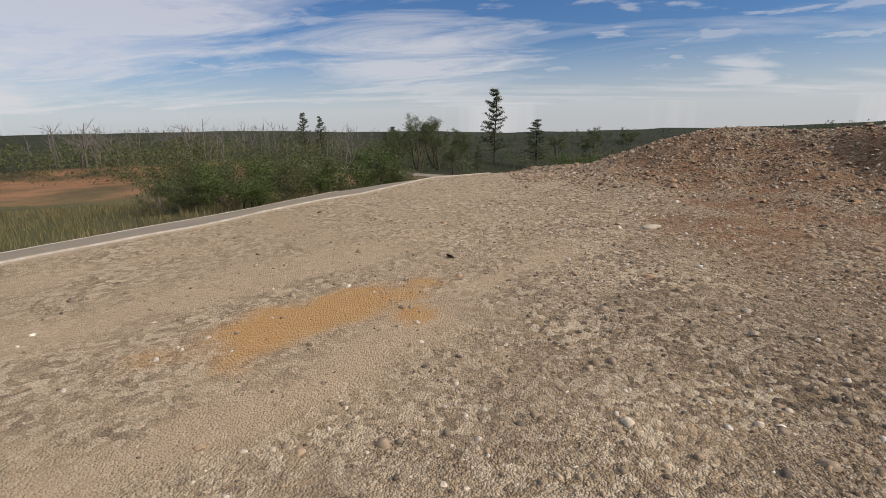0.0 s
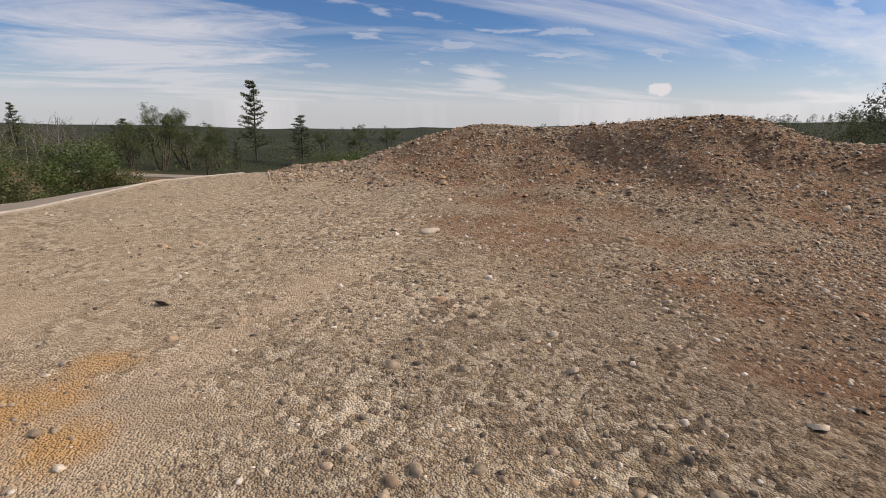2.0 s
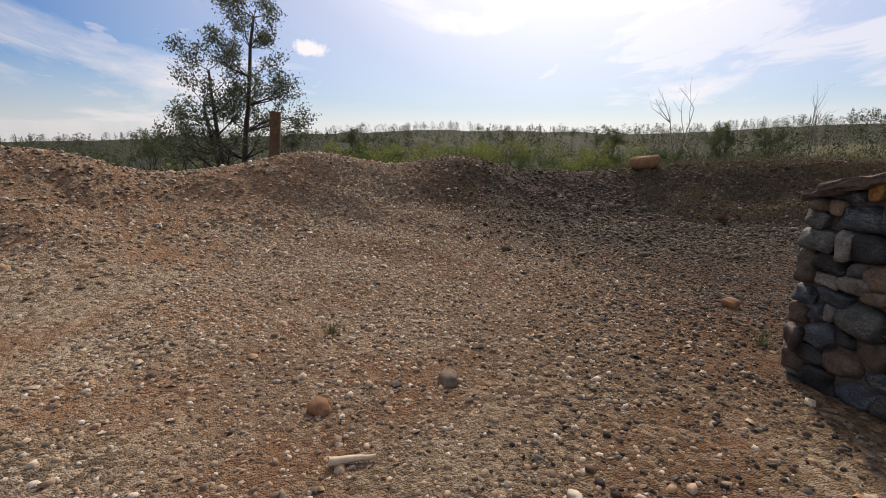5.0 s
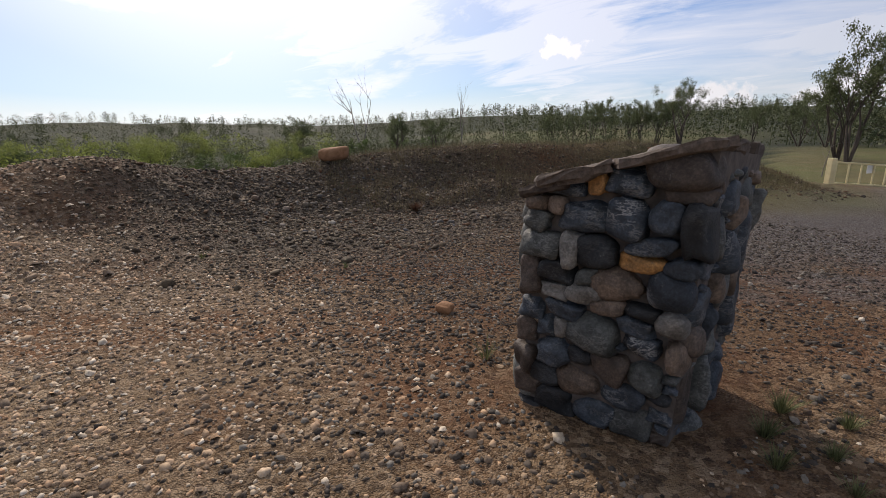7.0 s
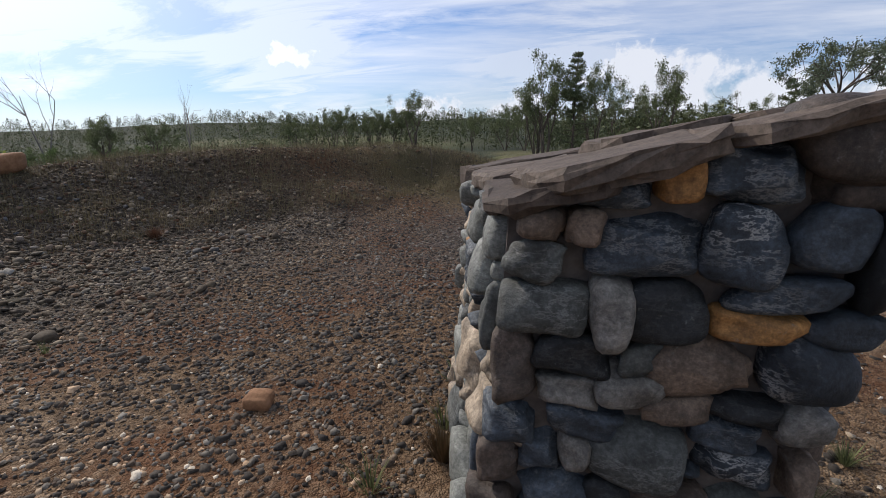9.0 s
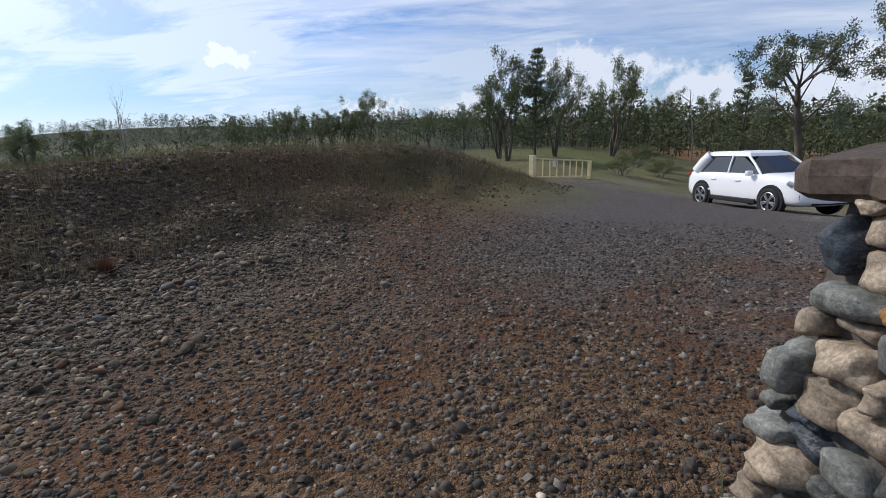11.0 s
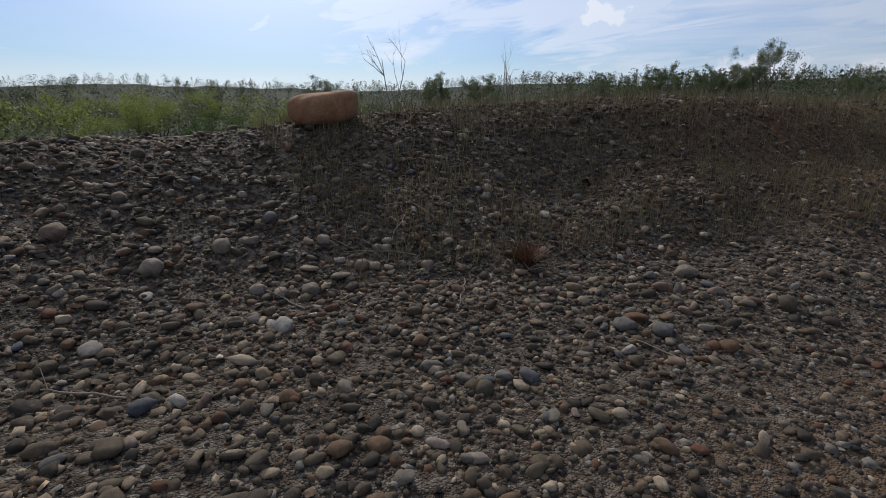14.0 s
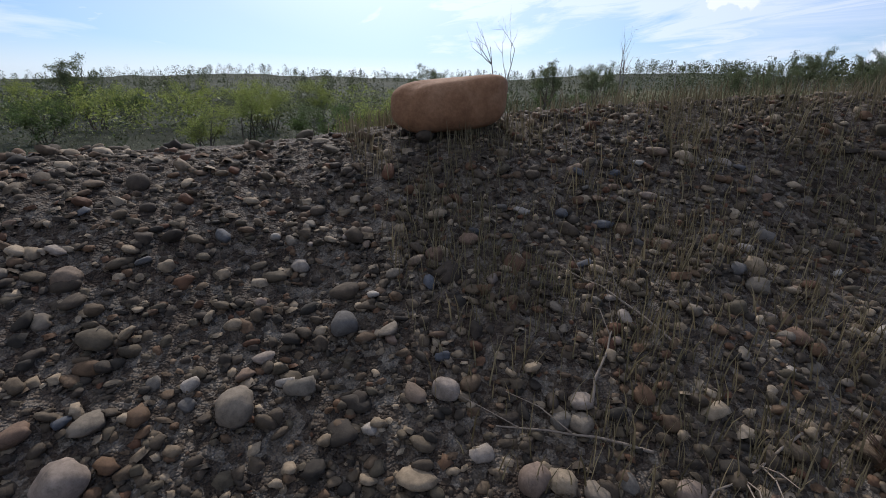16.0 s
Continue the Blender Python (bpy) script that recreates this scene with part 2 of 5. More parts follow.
def stone_mat(name, stops, fac="island", rough=0.85, speckle=0.35):
    k = Mat(name, rough, 0, 0.25)
    r = k.island() if fac == "island" else k.each()
    base = k.ramp(r, stops)
    vein = k.ramp(k.noise(42, 8, 0.75), [(0.32, 0.45), (0.5, 1.0), (0.63, 1.3), (0.72, 1.9)])
    c = k.mix(speckle * 2, base, vein, "MULTIPLY")
    blot = k.ramp(k.noise(14, 6, 0.65), [(0.35, 0.72), (0.65, 1.12)])
    k.colour(k.mix(0.8, c, blot, "MULTIPLY"))
    k.bump(k.noise(120, 5, 0.7), 0.35, 0.004)
    return k.m


M_GRAVEL = stone_mat("gravel_stone", [(0.0, (0.11, 0.095, 0.08)), (0.2, (0.24, 0.195, 0.14)), (0.5, (0.4, 0.315, 0.22)), (0.7, (0.45, 0.32, 0.205)), (0.85, (0.6, 0.51, 0.4)), (1.0, (0.78, 0.72, 0.62))])
# mixed cobble tones, all lowered to hold the shade of the backlit slope
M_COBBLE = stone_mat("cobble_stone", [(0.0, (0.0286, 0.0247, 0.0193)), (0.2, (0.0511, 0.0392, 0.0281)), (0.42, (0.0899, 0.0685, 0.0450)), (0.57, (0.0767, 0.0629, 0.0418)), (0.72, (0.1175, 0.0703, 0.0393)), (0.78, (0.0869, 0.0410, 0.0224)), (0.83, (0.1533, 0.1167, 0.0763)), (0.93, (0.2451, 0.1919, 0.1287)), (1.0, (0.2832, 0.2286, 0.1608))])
M_BROWN = stone_mat("brown_gravel", [(0.0, (0.11, 0.085, 0.065)), (0.25, (0.24, 0.175, 0.12)), (0.5, (0.38, 0.28, 0.185)), (0.7, (0.42, 0.265, 0.155)), (0.87, (0.5, 0.41, 0.3)), (1.0, (0.6, 0.53, 0.43))])
# brown and grey stones of the lot, darkened: shade is put into their colour
M_SHADED_LOTSTONE = stone_mat("shaded_lot_pebble", [(0.0, (0.0276, 0.0236, 0.0210)), (0.3, (0.0492, 0.0413, 0.0341)), (0.55, (0.0754, 0.0617, 0.0485)), (0.7, (0.0853, 0.0577, 0.0394)), (0.85, (0.1312, 0.1148, 0.0951)), (1.0, (0.2034, 0.1870, 0.1607))])
M_COBBLE_ONE = stone_mat("cobble_single", [(0.0, (0.07, 0.075, 0.085)), (0.3, (0.13, 0.112, 0.088)), (0.55, (0.17, 0.14, 0.105)), (0.7, (0.14, 0.085, 0.055)), (1.0, (0.3, 0.275, 0.235))], "each")


def masonry(name, tint, vein=0.35):
    k = Mat(name, 0.62, 0, 0.35)
    shade = k.math("ADD", 0.75, k.math("MULTIPLY", k.each(), 0.5))
    grain = k.ramp(k.noise(70, 8, 0.75), [(0.3, 0.4), (0.5, 1.0), (0.68, 1.8)])
    c = k.mix(0.9, k.mix(1.0, tint, shade, "MULTIPLY"), grain, "MULTIPLY")
    c = k.mix(0.85, c, k.ramp(k.noise(11, 6, 0.65), [(0.35, 0.5), (0.65, 1.45)]), "MULTIPLY")
    # pale quartz veins
    line = k.math("ABSOLUTE", k.math("SUBTRACT", k.noise(9, 9, 0.72, True, (1, 1, 2.4)), 0.5))
    some = k.ramp(k.noise(4.2, 2), [(0.42, 0.0), (0.58, vein)])
    c = k.mix(k.math("MULTIPLY", k.ramp(line, [(0.0, 1.0), (0.03, 0.0)]), some), c, (0.33, 0.33, 0.32))
    lichen = k.ramp(k.noise(34, 9, 0.8), [(0.58, 0.0), (0.66, 0.5)])
    k.colour(k.mix(k.math("MULTIPLY", lichen, k.ramp(k.noise(5, 3), [(0.48, 0.0), (0.6, 1.0)])), c, (0.26, 0.255, 0.235)))
    k.bump(k.noise(55, 7, 0.7), 0.6, 0.012)
    return k.m


# front tones carry that face's shade; T and G are sunlit copies of t, g
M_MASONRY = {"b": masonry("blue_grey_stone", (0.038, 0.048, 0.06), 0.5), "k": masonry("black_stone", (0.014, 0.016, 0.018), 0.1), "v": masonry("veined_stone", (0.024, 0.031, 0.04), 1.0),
             "g": masonry("grey_green_stone", (0.062, 0.066, 0.062)), "t": masonry("shaded_sandstone", (0.12, 0.088, 0.066), 0.0), "w": masonry("dark_brown_stone", (0.066, 0.05, 0.04), 0.05),
             "o": masonry("orange_stone", (0.24, 0.12, 0.04), 0.0), "p": masonry("pale_granite", (0.15, 0.14, 0.125), 0.2), "T": masonry("sunlit_sandstone", (0.25, 0.2, 0.145), 0.0), "G": masonry("sunlit_grey_green", (0.14, 0.145, 0.13), 0.3)}
M_SLAB = stone_mat("cap_slab", [(0.0, (0.05, 0.036, 0.028)), (1.0, (0.11, 0.085, 0.068))], "each", 0.8, 0.6)
M_MORTAR = plain("mortar", (0.1, 0.084, 0.074), 0.95, 0, 0.45, 14)
M_TWIG = plain("weathered_twig", (0.2, 0.165, 0.13), 0.9, 0, 0.3, 20)
bk = Mat("boulder_stone", 0.85, 0, 0.25)
bk.colour(bk.mix(0.8, bk.ramp(bk.noise(5, 7, 0.6, False), [(0.25, (0.16, 0.078, 0.038)), (0.5, (0.26, 0.138, 0.072)), (0.75, (0.35, 0.205, 0.12))]), bk.ramp(bk.noise(40, 5, 0.7, False), [(0.3, 0.75), (0.7, 1.1)]), "MULTIPLY"))
bk.bump(bk.noise(25, 6, 0.65, False), 0.4, 0.02)
M_BOULDER = bk.m


def leaf_mat(name, dark, light, trans=0.25):
    k = Mat(name, 0.7, 0, 0.2)
    c = k.ramp(k.island(), [(0.0, dark), (0.6, light), (1.0, tuple(v * 1.35 for v in light))])
    k.colour(k.mix(k.ramp(k.noise(0.6, 3), [(0.35, 0.0), (0.65, 0.5)]), c, tuple(0.5 * (a + b) for a, b in zip(dark, (0.2, 0.19, 0.07)))))
    k.b.inputs["Transmission Weight"].default_value = 0.0
    tr = k.t.nodes.new("ShaderNodeBsdfTranslucent")
    k.t.links.new(c, tr.inputs[0])
    ms = k.t.nodes.new("ShaderNodeMixShader")
    ms.inputs[0].default_value = trans
    out = k.t.nodes["Material Output"]
    k.t.links.new(k.b.outputs[0], ms.inputs[1]), k.t.links.new(tr.outputs[0], ms.inputs[2])
    k.t.links.new(ms.outputs[0], out.inputs[0])
    return k.m


M_PINE = leaf_mat("pine_needles", (0.035, 0.052, 0.028), (0.115, 0.14, 0.075), 0.2)
M_GREYPINE = leaf_mat("grey_pine_needles", (0.05, 0.066, 0.045), (0.14, 0.165, 0.11), 0.2)
M_OAK = leaf_mat("oak_leaves", (0.04, 0.056, 0.026), (0.125, 0.15, 0.07), 0.25)
M_BUSH = leaf_mat("bush_leaves", (0.035, 0.06, 0.018), (0.10, 0.15, 0.045), 0.25)
M_BRUSH = leaf_mat("brush_leaves", (0.045, 0.058, 0.026), (0.13, 0.148, 0.066), 0.25)
M_WILLOW = leaf_mat("willow_leaves", (0.11, 0.145, 0.03), (0.25, 0.29, 0.075), 0.35)
M_FOREST = leaf_mat("forest_leaves", (0.03, 0.042, 0.022), (0.092, 0.108, 0.055), 0.15)
M_DRYBUSH = leaf_mat("dry_brush", (0.10, 0.085, 0.04), (0.23, 0.20, 0.10), 0.2)
M_REDSHRUB = leaf_mat("red_shrub", (0.06, 0.03, 0.02), (0.13, 0.065, 0.04), 0.1)
M_STRAW = leaf_mat("straw", (0.07, 0.055, 0.032), (0.17, 0.14, 0.085), 0.2)
M_BARK = plain("bark", (0.085, 0.068, 0.055), 0.95, 0, 0.4, 14)
M_DEAD = plain("dead_wood", (0.19, 0.17, 0.15), 0.9, 0, 0.3, 10)
M_STUMP = plain("stump_wood", (0.13, 0.075, 0.045), 0.9, 0, 0.45, 9)
ak = Mat("dusty_asphalt", 0.9, 0, 0.3)
ak.colour(ak.mix(ak.ramp(ak.noise(0.9, 7, 0.65), [(0.35, 0.5), (0.65, 0.95)]), ak.ramp(ak.cells(70), [(0, (0.12, 0.115, 0.105)), (1, (0.24, 0.22, 0.19))]), (0.33, 0.275, 0.2)))
ak.bump(ak.noise(140, 4), 0.4, 0.006)
M_ASPHALT = ak.m
lk = Mat("line_paint", 0.7, 0, 0.3)
lk.colour(lk.mix(lk.ramp(lk.noise(7, 8, 0.75), [(0.36, 0.15), (0.55, 0.9)]), (0.55, 0.53, 0.49), (0.38, 0.32, 0.25)))
M_LINE = lk.m
M_CAR = plain("white_car_paint", (0.76, 0.77, 0.78), 0.18, 0, 0.02, 2, 0.6)
M_TRIM = plain("black_plastic", (0.018, 0.018, 0.02), 0.5, 0, 0.2)
M_TYRE = plain("tyre_rubber", (0.022, 0.021, 0.02), 0.85, 0, 0.25)
M_RIM = plain("alloy", (0.55, 0.56, 0.57), 0.3, 1.0, 0.05)
M_GLASS = plain("dark_glass", (0.012, 0.015, 0.018), 0.04, 0, 0.05, 2, 0.8)
M_LAMP = plain("lamp_lens", (0.5, 0.52, 0.55), 0.08, 0.3, 0.1, 20, 0.8)
M_CHROME = plain("chrome", (0.7, 0.7, 0.72), 0.12, 1.0, 0.02)
M_GATE = plain("cream_gate_paint", (0.62, 0.53, 0.3), 0.55, 0, 0.12, 6)
M_SIGN = plain("sign_white", (0.75, 0.75, 0.73), 0.5, 0, 0.05)
M_INK = plain("sign_ink", (0.06, 0.06, 0.06), 0.6)
M_STICK = plain("bleached_wood", (0.55, 0.44, 0.31), 0.85, 0, 0.2, 20)

# ---- shape helpers ----
rng = np.random.default_rng(7)


def mesh_from(name, verts, faces, mat, smooth=False):
    """A mesh from numpy arrays: verts (n,3), faces (m,k) of one k."""
    me = bpy.data.meshes.new(name)
    faces = np.asarray(faces, np.int32)
    m, k = faces.shape
    me.vertices.add(len(verts)), me.loops.add(m * k), me.polygons.add(m)
    me.vertices.foreach_set("co", np.asarray(verts, np.float32).ravel())
    me.loops.foreach_set("vertex_index", faces.ravel())
    me.polygons.foreach_set("loop_start", np.arange(0, m * k, k, dtype=np.int32))
    if smooth:
        me.polygons.foreach_set("use_smooth", np.ones(m, bool))
    me.update(calc_edges=True)
    if mat:
        me.materials.append(mat)
    return me


def under(ob, parent):
    ob.parent = parent
    return ob


def part(name, bm, material, parent, label="", smooth=False):
    me = bpy.data.meshes.new(name)
    bm.normal_update()
    bm.to_mesh(me)
    bm.free()
    if smooth:
        for p in me.polygons:
            p.use_smooth = True
    me.materials.append(material)
    ob = new(name, me)
    if parent:
        ob.parent = parent
    if label:
        ob["label"] = label
    return ob


def box(bm, size, at=(0, 0, 0), turn=0.0, bevel=0.0, tilt=(0, 0)):
    r = bmesh.ops.create_cube(bm, size=1.0)
    m = pose(*at, tilt[0], tilt[1], turn) @ Matrix.Diagonal((*size, 1))
    bmesh.ops.transform(bm, matrix=m, verts=r["verts"])
    if bevel:
        edges = list({e for v in r["verts"] for e in v.link_edges})
        bmesh.ops.bevel(bm, geom=edges, offset=bevel, segments=2, affect="EDGES", profile=0.6)
    return bm


def tube(points, radii, sides=6):
    """Verts and quads of a tapered tube through points."""
    pts = np.asarray(points, float)
    n = len(pts)
    tang = np.gradient(pts, axis=0)
    tang /= np.linalg.norm(tang, axis=1, keepdims=True) + 1e-9
    ref = np.where(np.abs(tang[:, 2:3]) > 0.9, np.array([[1.0, 0, 0]]), np.array([[0, 0, 1.0]]))
    u = np.cross(tang, ref)
    u /= np.linalg.norm(u, axis=1, keepdims=True) + 1e-9
    v = np.cross(tang, u)
    a = np.linspace(0, 2 * np.pi, sides, endpoint=False)
    ring = (np.cos(a)[None, :, None] * u[:, None] + np.sin(a)[None, :, None] * v[:, None]) * np.asarray(radii, float)[:, None, None]
    verts = (pts[:, None] + ring).reshape(-1, 3)
    i, j = np.meshgrid(np.arange(n - 1), np.arange(sides), indexing="ij")
    j2 = (j + 1) % sides
    faces = np.stack([i * sides + j, i * sides + j2, (i + 1) * sides + j2, (i + 1) * sides + j], -1).reshape(-1, 4)
    return verts, faces


def joined(pieces):
    vs, fs, off = [], [], 0
    for v, f in pieces:
        vs.append(v), fs.append(np.asarray(f) + off)
        off += len(v)
    return np.concatenate(vs), np.concatenate(fs)


def ico(sub):
    bm = bmesh.new()
    bmesh.ops.create_icosphere(bm, subdivisions=sub, radius=1.0)
    bm.verts.ensure_lookup_table()
    v = np.array([q.co[:] for q in bm.verts])
    f = np.array([[q.index for q in face.verts] for face in bm.faces])
    bm.free()
    return v, f


ICO1, ICO2 = ico(1), ico(2)


def waves(x, y, seed, low, high, count=14):
    """A smooth random relief, about -1 to 1, with waves between two lengths in metres."""
    r = np.random.default_rng(seed)
    out = np.zeros_like(x, float)
    for _ in range(count):
        k, a, p = 2 * np.pi / np.exp(r.uniform(np.log(low), np.log(high))), r.uniform(0, np.pi), r.uniform(0, 6.28)
        out += np.sin(k * (np.cos(a) * x + np.sin(a) * y) + p)
    return out / np.sqrt(count)


def step(a, b, x):
    t = np.clip((x - a) / (b - a), 0, 1)
    return t * t * (3 - 2 * t)


# ---- lie of the land ----
CREST = np.array([(2.3, 13.2, 0.15), (4.1, 12.6, 0.85), (5.3, 12.0, 1.17), (6.5, 11.1, 1.05), (7.5, 9.7, 1.22), (8.6, 8.0, 1.42), (9.6, 6.9, 0.88), (10.3, 5.8, 0.98),
                  (11.0, 4.57, 1.27), (11.3, 2.75, 0.9), (11.7, 1.62, 1.16), (12.5, -0.2, 0.69), (13.1, -1.9, 0.65), (13.05, -3.1, 0.79), (12.8, -4.8, 0.9), (12.3, -6.0, 0.96),
                  (11.6, -7.2, 1.02), (11.1, -9.1, 0.92), (10.7, -10.9, 0.99), (9.7, -13.0, 0.70), (9.0, -15.0, 0.2), (8.6, -17.0, -0.5)])
seg = np.r_[0, np.cumsum(np.hypot(*np.diff(CREST[:, :2], axis=0).T))]
at_s = np.linspace(0, seg[-1], 220)
FINE = np.stack([np.interp(at_s, seg, CREST[:, i]) for i in range(3)], 1)
FINE[:, 2] = np.convolve(np.r_[[FINE[0, 2]] * 3, FINE[:, 2], [FINE[-1, 2]] * 3], np.ones(7) / 7, "valid")
WAY = np.gradient(FINE[:, :2], axis=0)

ROAD = np.array([(-9.5, -6.0), (-7.2, -1.2), (-4.52, 4.08), (-3.83, 5.49), (-2.51, 8.0), (-0.9, 11.7), (1.5, 18.0), (3.4, 26.0), (3.2, 36.0), (-0.5, 46.0), (-8.0, 56.0), (-20.0, 66.0)])


def smooth_line(points, n):
    p = np.asarray(points, float)
    s = np.r_[0, np.cumsum(np.hypot(*np.diff(p, axis=0).T))]
    q = np.linspace(0, s[-1], n)
    out = np.stack([np.interp(q, s, p[:, i]) for i in range(2)], 1)
    for _ in range(int(n / 14)):
        out[1:-1] = 0.25 * out[:-2] + 0.5 * out[1:-1] + 0.25 * out[2:]
    return out


ROADLINE = smooth_line(ROAD, 160)
ROADWAY = np.gradient(ROADLINE, axis=0)
ROADWAY /= np.linalg.norm(ROADWAY, axis=1, keepdims=True)

BEAR = [-180, -150, -120, -90, -30, 0, 25, 45, 90, 120, 150, 180]
VALE = [-1.2, -2.5, -4, -4, -3.6, -6.5, -6.4, -5.5, -3.2, -3.0, -1.8, -1.2]
HILL = [5, 4, 4, 4, 1, -3, -1.5, 2.7, 6.1, 4.9, 8, 5]


def road_side(x, y):
    """Metres to the left of the road's line (negative: on the lot's side)."""
    best, out = np.full(x.shape, 1e9), np.zeros(x.shape)
    for p, w in zip(ROADLINE[::2], ROADWAY[::2]):
        dx, dy = x - p[0], y - p[1]
        d = dx * dx + dy * dy
        u = -w[1] * dx + w[0] * dy
        hit = d < best
        best, out = np.where(hit, d, best), np.where(hit, u, out)
    return out


def land(x, y):
    """The ground's height."""
    x, y = np.asarray(x, float), np.asarray(y, float)
    base = -0.041 * np.clip(x, -8, 13) + 0.0143 * np.clip(y, -6, 11)
    base = base - 0.095 * np.clip(y - 11, 0, 70)
    base = base - 0.115 * np.clip(-6 - y, 0, 18) * np.clip(1 - x / 10, 0, 1.2)
    u = road_side(x, y)
    base = base - 0.192 * np.clip(u, 0, 3.2) - 0.1 * np.clip(u - 3.2, 0, 5) - 0.03 * np.clip(u - 8, 0, 60)
    base = base + 0.02 * waves(x, y, 3, 1.2, 5.0) * np.where(u > -4, 0.5, 1.0)
    base = base + 1.3 * np.exp(-((x - 5.9) / 1.7) ** 2 - ((y - 41) / 1.6) ** 2)
    # spoil heaps
    best, zc, side = np.full(x.shape, 1e9), np.zeros(x.shape), np.zeros(x.shape)
    for p, w in zip(FINE, WAY):
        dx, dy = x - p[0], y - p[1]
        d = dx * dx + dy * dy
        hit = d < best
        best, zc, side = np.where(hit, d, best), np.where(hit, p[2], zc), np.where(hit, w[0] * dy - w[1] * dx, side)
    d = np.sqrt(best)
    rough = 1 + 0.09 * waves(x, y, 5, 0.9, 3.2)
    reach = np.where(side > 0, d * 0.62, d * rough)
    prof = 1 / (1 + (reach / 1.38) ** 2) * np.clip((6.5 - d) / 3.5, 0, 1)
    behind = np.where(side > 0, np.clip(d - 0.8, 0, 12) * 0.17, 0) * step(60, 15, np.hypot(x - 10, y))
    base = base - behind
    z = base + (zc - base) * prof + 0.03 * waves(x, y, 9, 0.35, 1.3) * prof * np.clip(d / 0.8, 0.15, 1)
    # valley and hills far off
    r, th = np.hypot(x - 5, y), np.degrees(np.arctan2(x - 5, y))
    vale, hill = np.interp(th, BEAR, VALE), np.interp(th, BEAR, HILL)
    far = vale + hill * step(70, 260, r) * (1 + 0.25 * waves(x, y, 21, 60, 220)) + 0.4 * waves(x, y, 23, 15, 50)
    far = far - 75 * step(320, 1500, r)
    return z + (far - z) * step(28, 85, r)


def land_at(x, y):
    return float(land(np.array([x]), np.array([y]))[0])


def spread(lo, hi, fine, far):
    mid = list(np.arange(lo, hi, fine))
    out, s, p = [], fine, hi
    while p < far:
        out.append(p)
        s = min(s * 1.14, 90)
        p += s
    neg, s, p = [], fine, lo
    while p > -far:
        s = min(s * 1.14, 90)
        p -= s
        neg.append(p)
    return np.array(neg[::-1] + mid + out)


gx, gy = spread(-6, 14, 0.1, 1600), spread(-14, 14, 0.1, 1600)
X, Y = np.meshgrid(gx, gy, indexing="ij")
Z = land(X, Y)
ni, nj = X.shape
idx = np.arange(ni * nj).reshape(ni, nj)
quads = np.stack([idx[:-1, :-1], idx[1:, :-1], idx[1:, 1:], idx[:-1, 1:]], -1).reshape(-1, 4)
gme = mesh_from("ground", np.stack([X, Y, Z], -1).reshape(-1, 3), quads, M_GROUND, True)
ground = tagged(new("ground", gme), "gravel and dirt lot with rusty patches and grassy distance", "ground", kind="structure")


def crest_distance(x, y):
    return np.sqrt(np.min([(x - p[0]) ** 2 + (y - p[1]) ** 2 for p in FINE[::3]], axis=0))


def zone(name, values):
    a = gme.attributes.new(name, "FLOAT", "POINT")
    a.data.foreach_set("value", np.clip(values, 0, 1).astype(np.float32).ravel())


U = road_side(X, Y)
R = np.hypot(X - 5, Y)
CD = crest_distance(X, Y)
EAST = np.interp(Y.ravel(), FINE[::-1, 1], FINE[::-1, 0]).reshape(X.shape)
grass = np.maximum(step(2.2, 2.7, U + 0.3 * waves(X, Y, 31, 0.6, 2)), step(1.6, 3.2, X - EAST + 0.4 * waves(X, Y, 33, 0.8, 3)))
grass = np.maximum(grass, step(18, 28, R + 3 * waves(X, Y, 34, 3, 9)))
grass = np.maximum(grass, 0.7 * step(3.2, 1.8, np.hypot((X - 9.2) / 1.4, (Y + 14.5) / 2.2)))
zone("grass", grass)
zone("orange", step(1.15, 0.75, np.hypot(((X + 1.25) * 0.62 + (Y - 3.35) * 0.78) / 1.05, ((X + 1.25) * 0.78 - (Y - 3.35) * 0.62) / 0.33) + 0.22 * waves(X, Y, 35, 0.3, 1.1))
     + step(1, 0.5, np.hypot((X + 0.52) / 0.2, (Y - 3.45) / 0.22)))
rust = step(0.1, 1.0, waves(X, Y, 37, 1.4, 5.5) * 0.8 + 0.9 * step(3.8, 1.2, CD) * step(2, 6, Y) + 0.75 * step(1.0, 3.2, X) - 0.35 + 0.5 * step(-1.5, -4.5, Y) * step(9, 5, X))
zone("rust", rust * step(0.4, 2.6, X - 0.1 * Y + 0.4 * waves(X, Y, 55, 0.8, 3)))
# browner dirt eastwards; the extra darkness to the south is painted shade
shaded_dirt = step(-0.8, 3.7, X - 0.12 * Y + 0.7 * waves(X, Y, 47, 0.8, 4)) * (0.78 - 0.42 * step(0.5, 5, Y) + 0.2 * step(0.5, -2, Y))
zone("slate", 0.75 * step(-3.8, -7.5, Y - 0.15 * X + 0.8 * waves(X, Y, 51, 0.6, 3)) * step(8.5, 6, X))
lane = 0.83 * X - 0.55 * Y + 0.12 * waves(X, Y, 53, 0.8, 3)
zone("track", (step(0.3, 0.05, np.abs(lane + 2.2)) + 0.8 * step(0.4, 0.1, np.abs(lane + 3.85)) + 0.5 * step(0.3, 0.1, np.abs(lane + 5.3))) * step(7, 4, Y) * step(-4, -1, Y))
zone("shaded_dirt", shaded_dirt * step(26, 16, R))
zone("dusty", step(1.8, -1.0, X + 0.5 * waves(X, Y, 49, 0.9, 4)) * step(14, 9, Y))
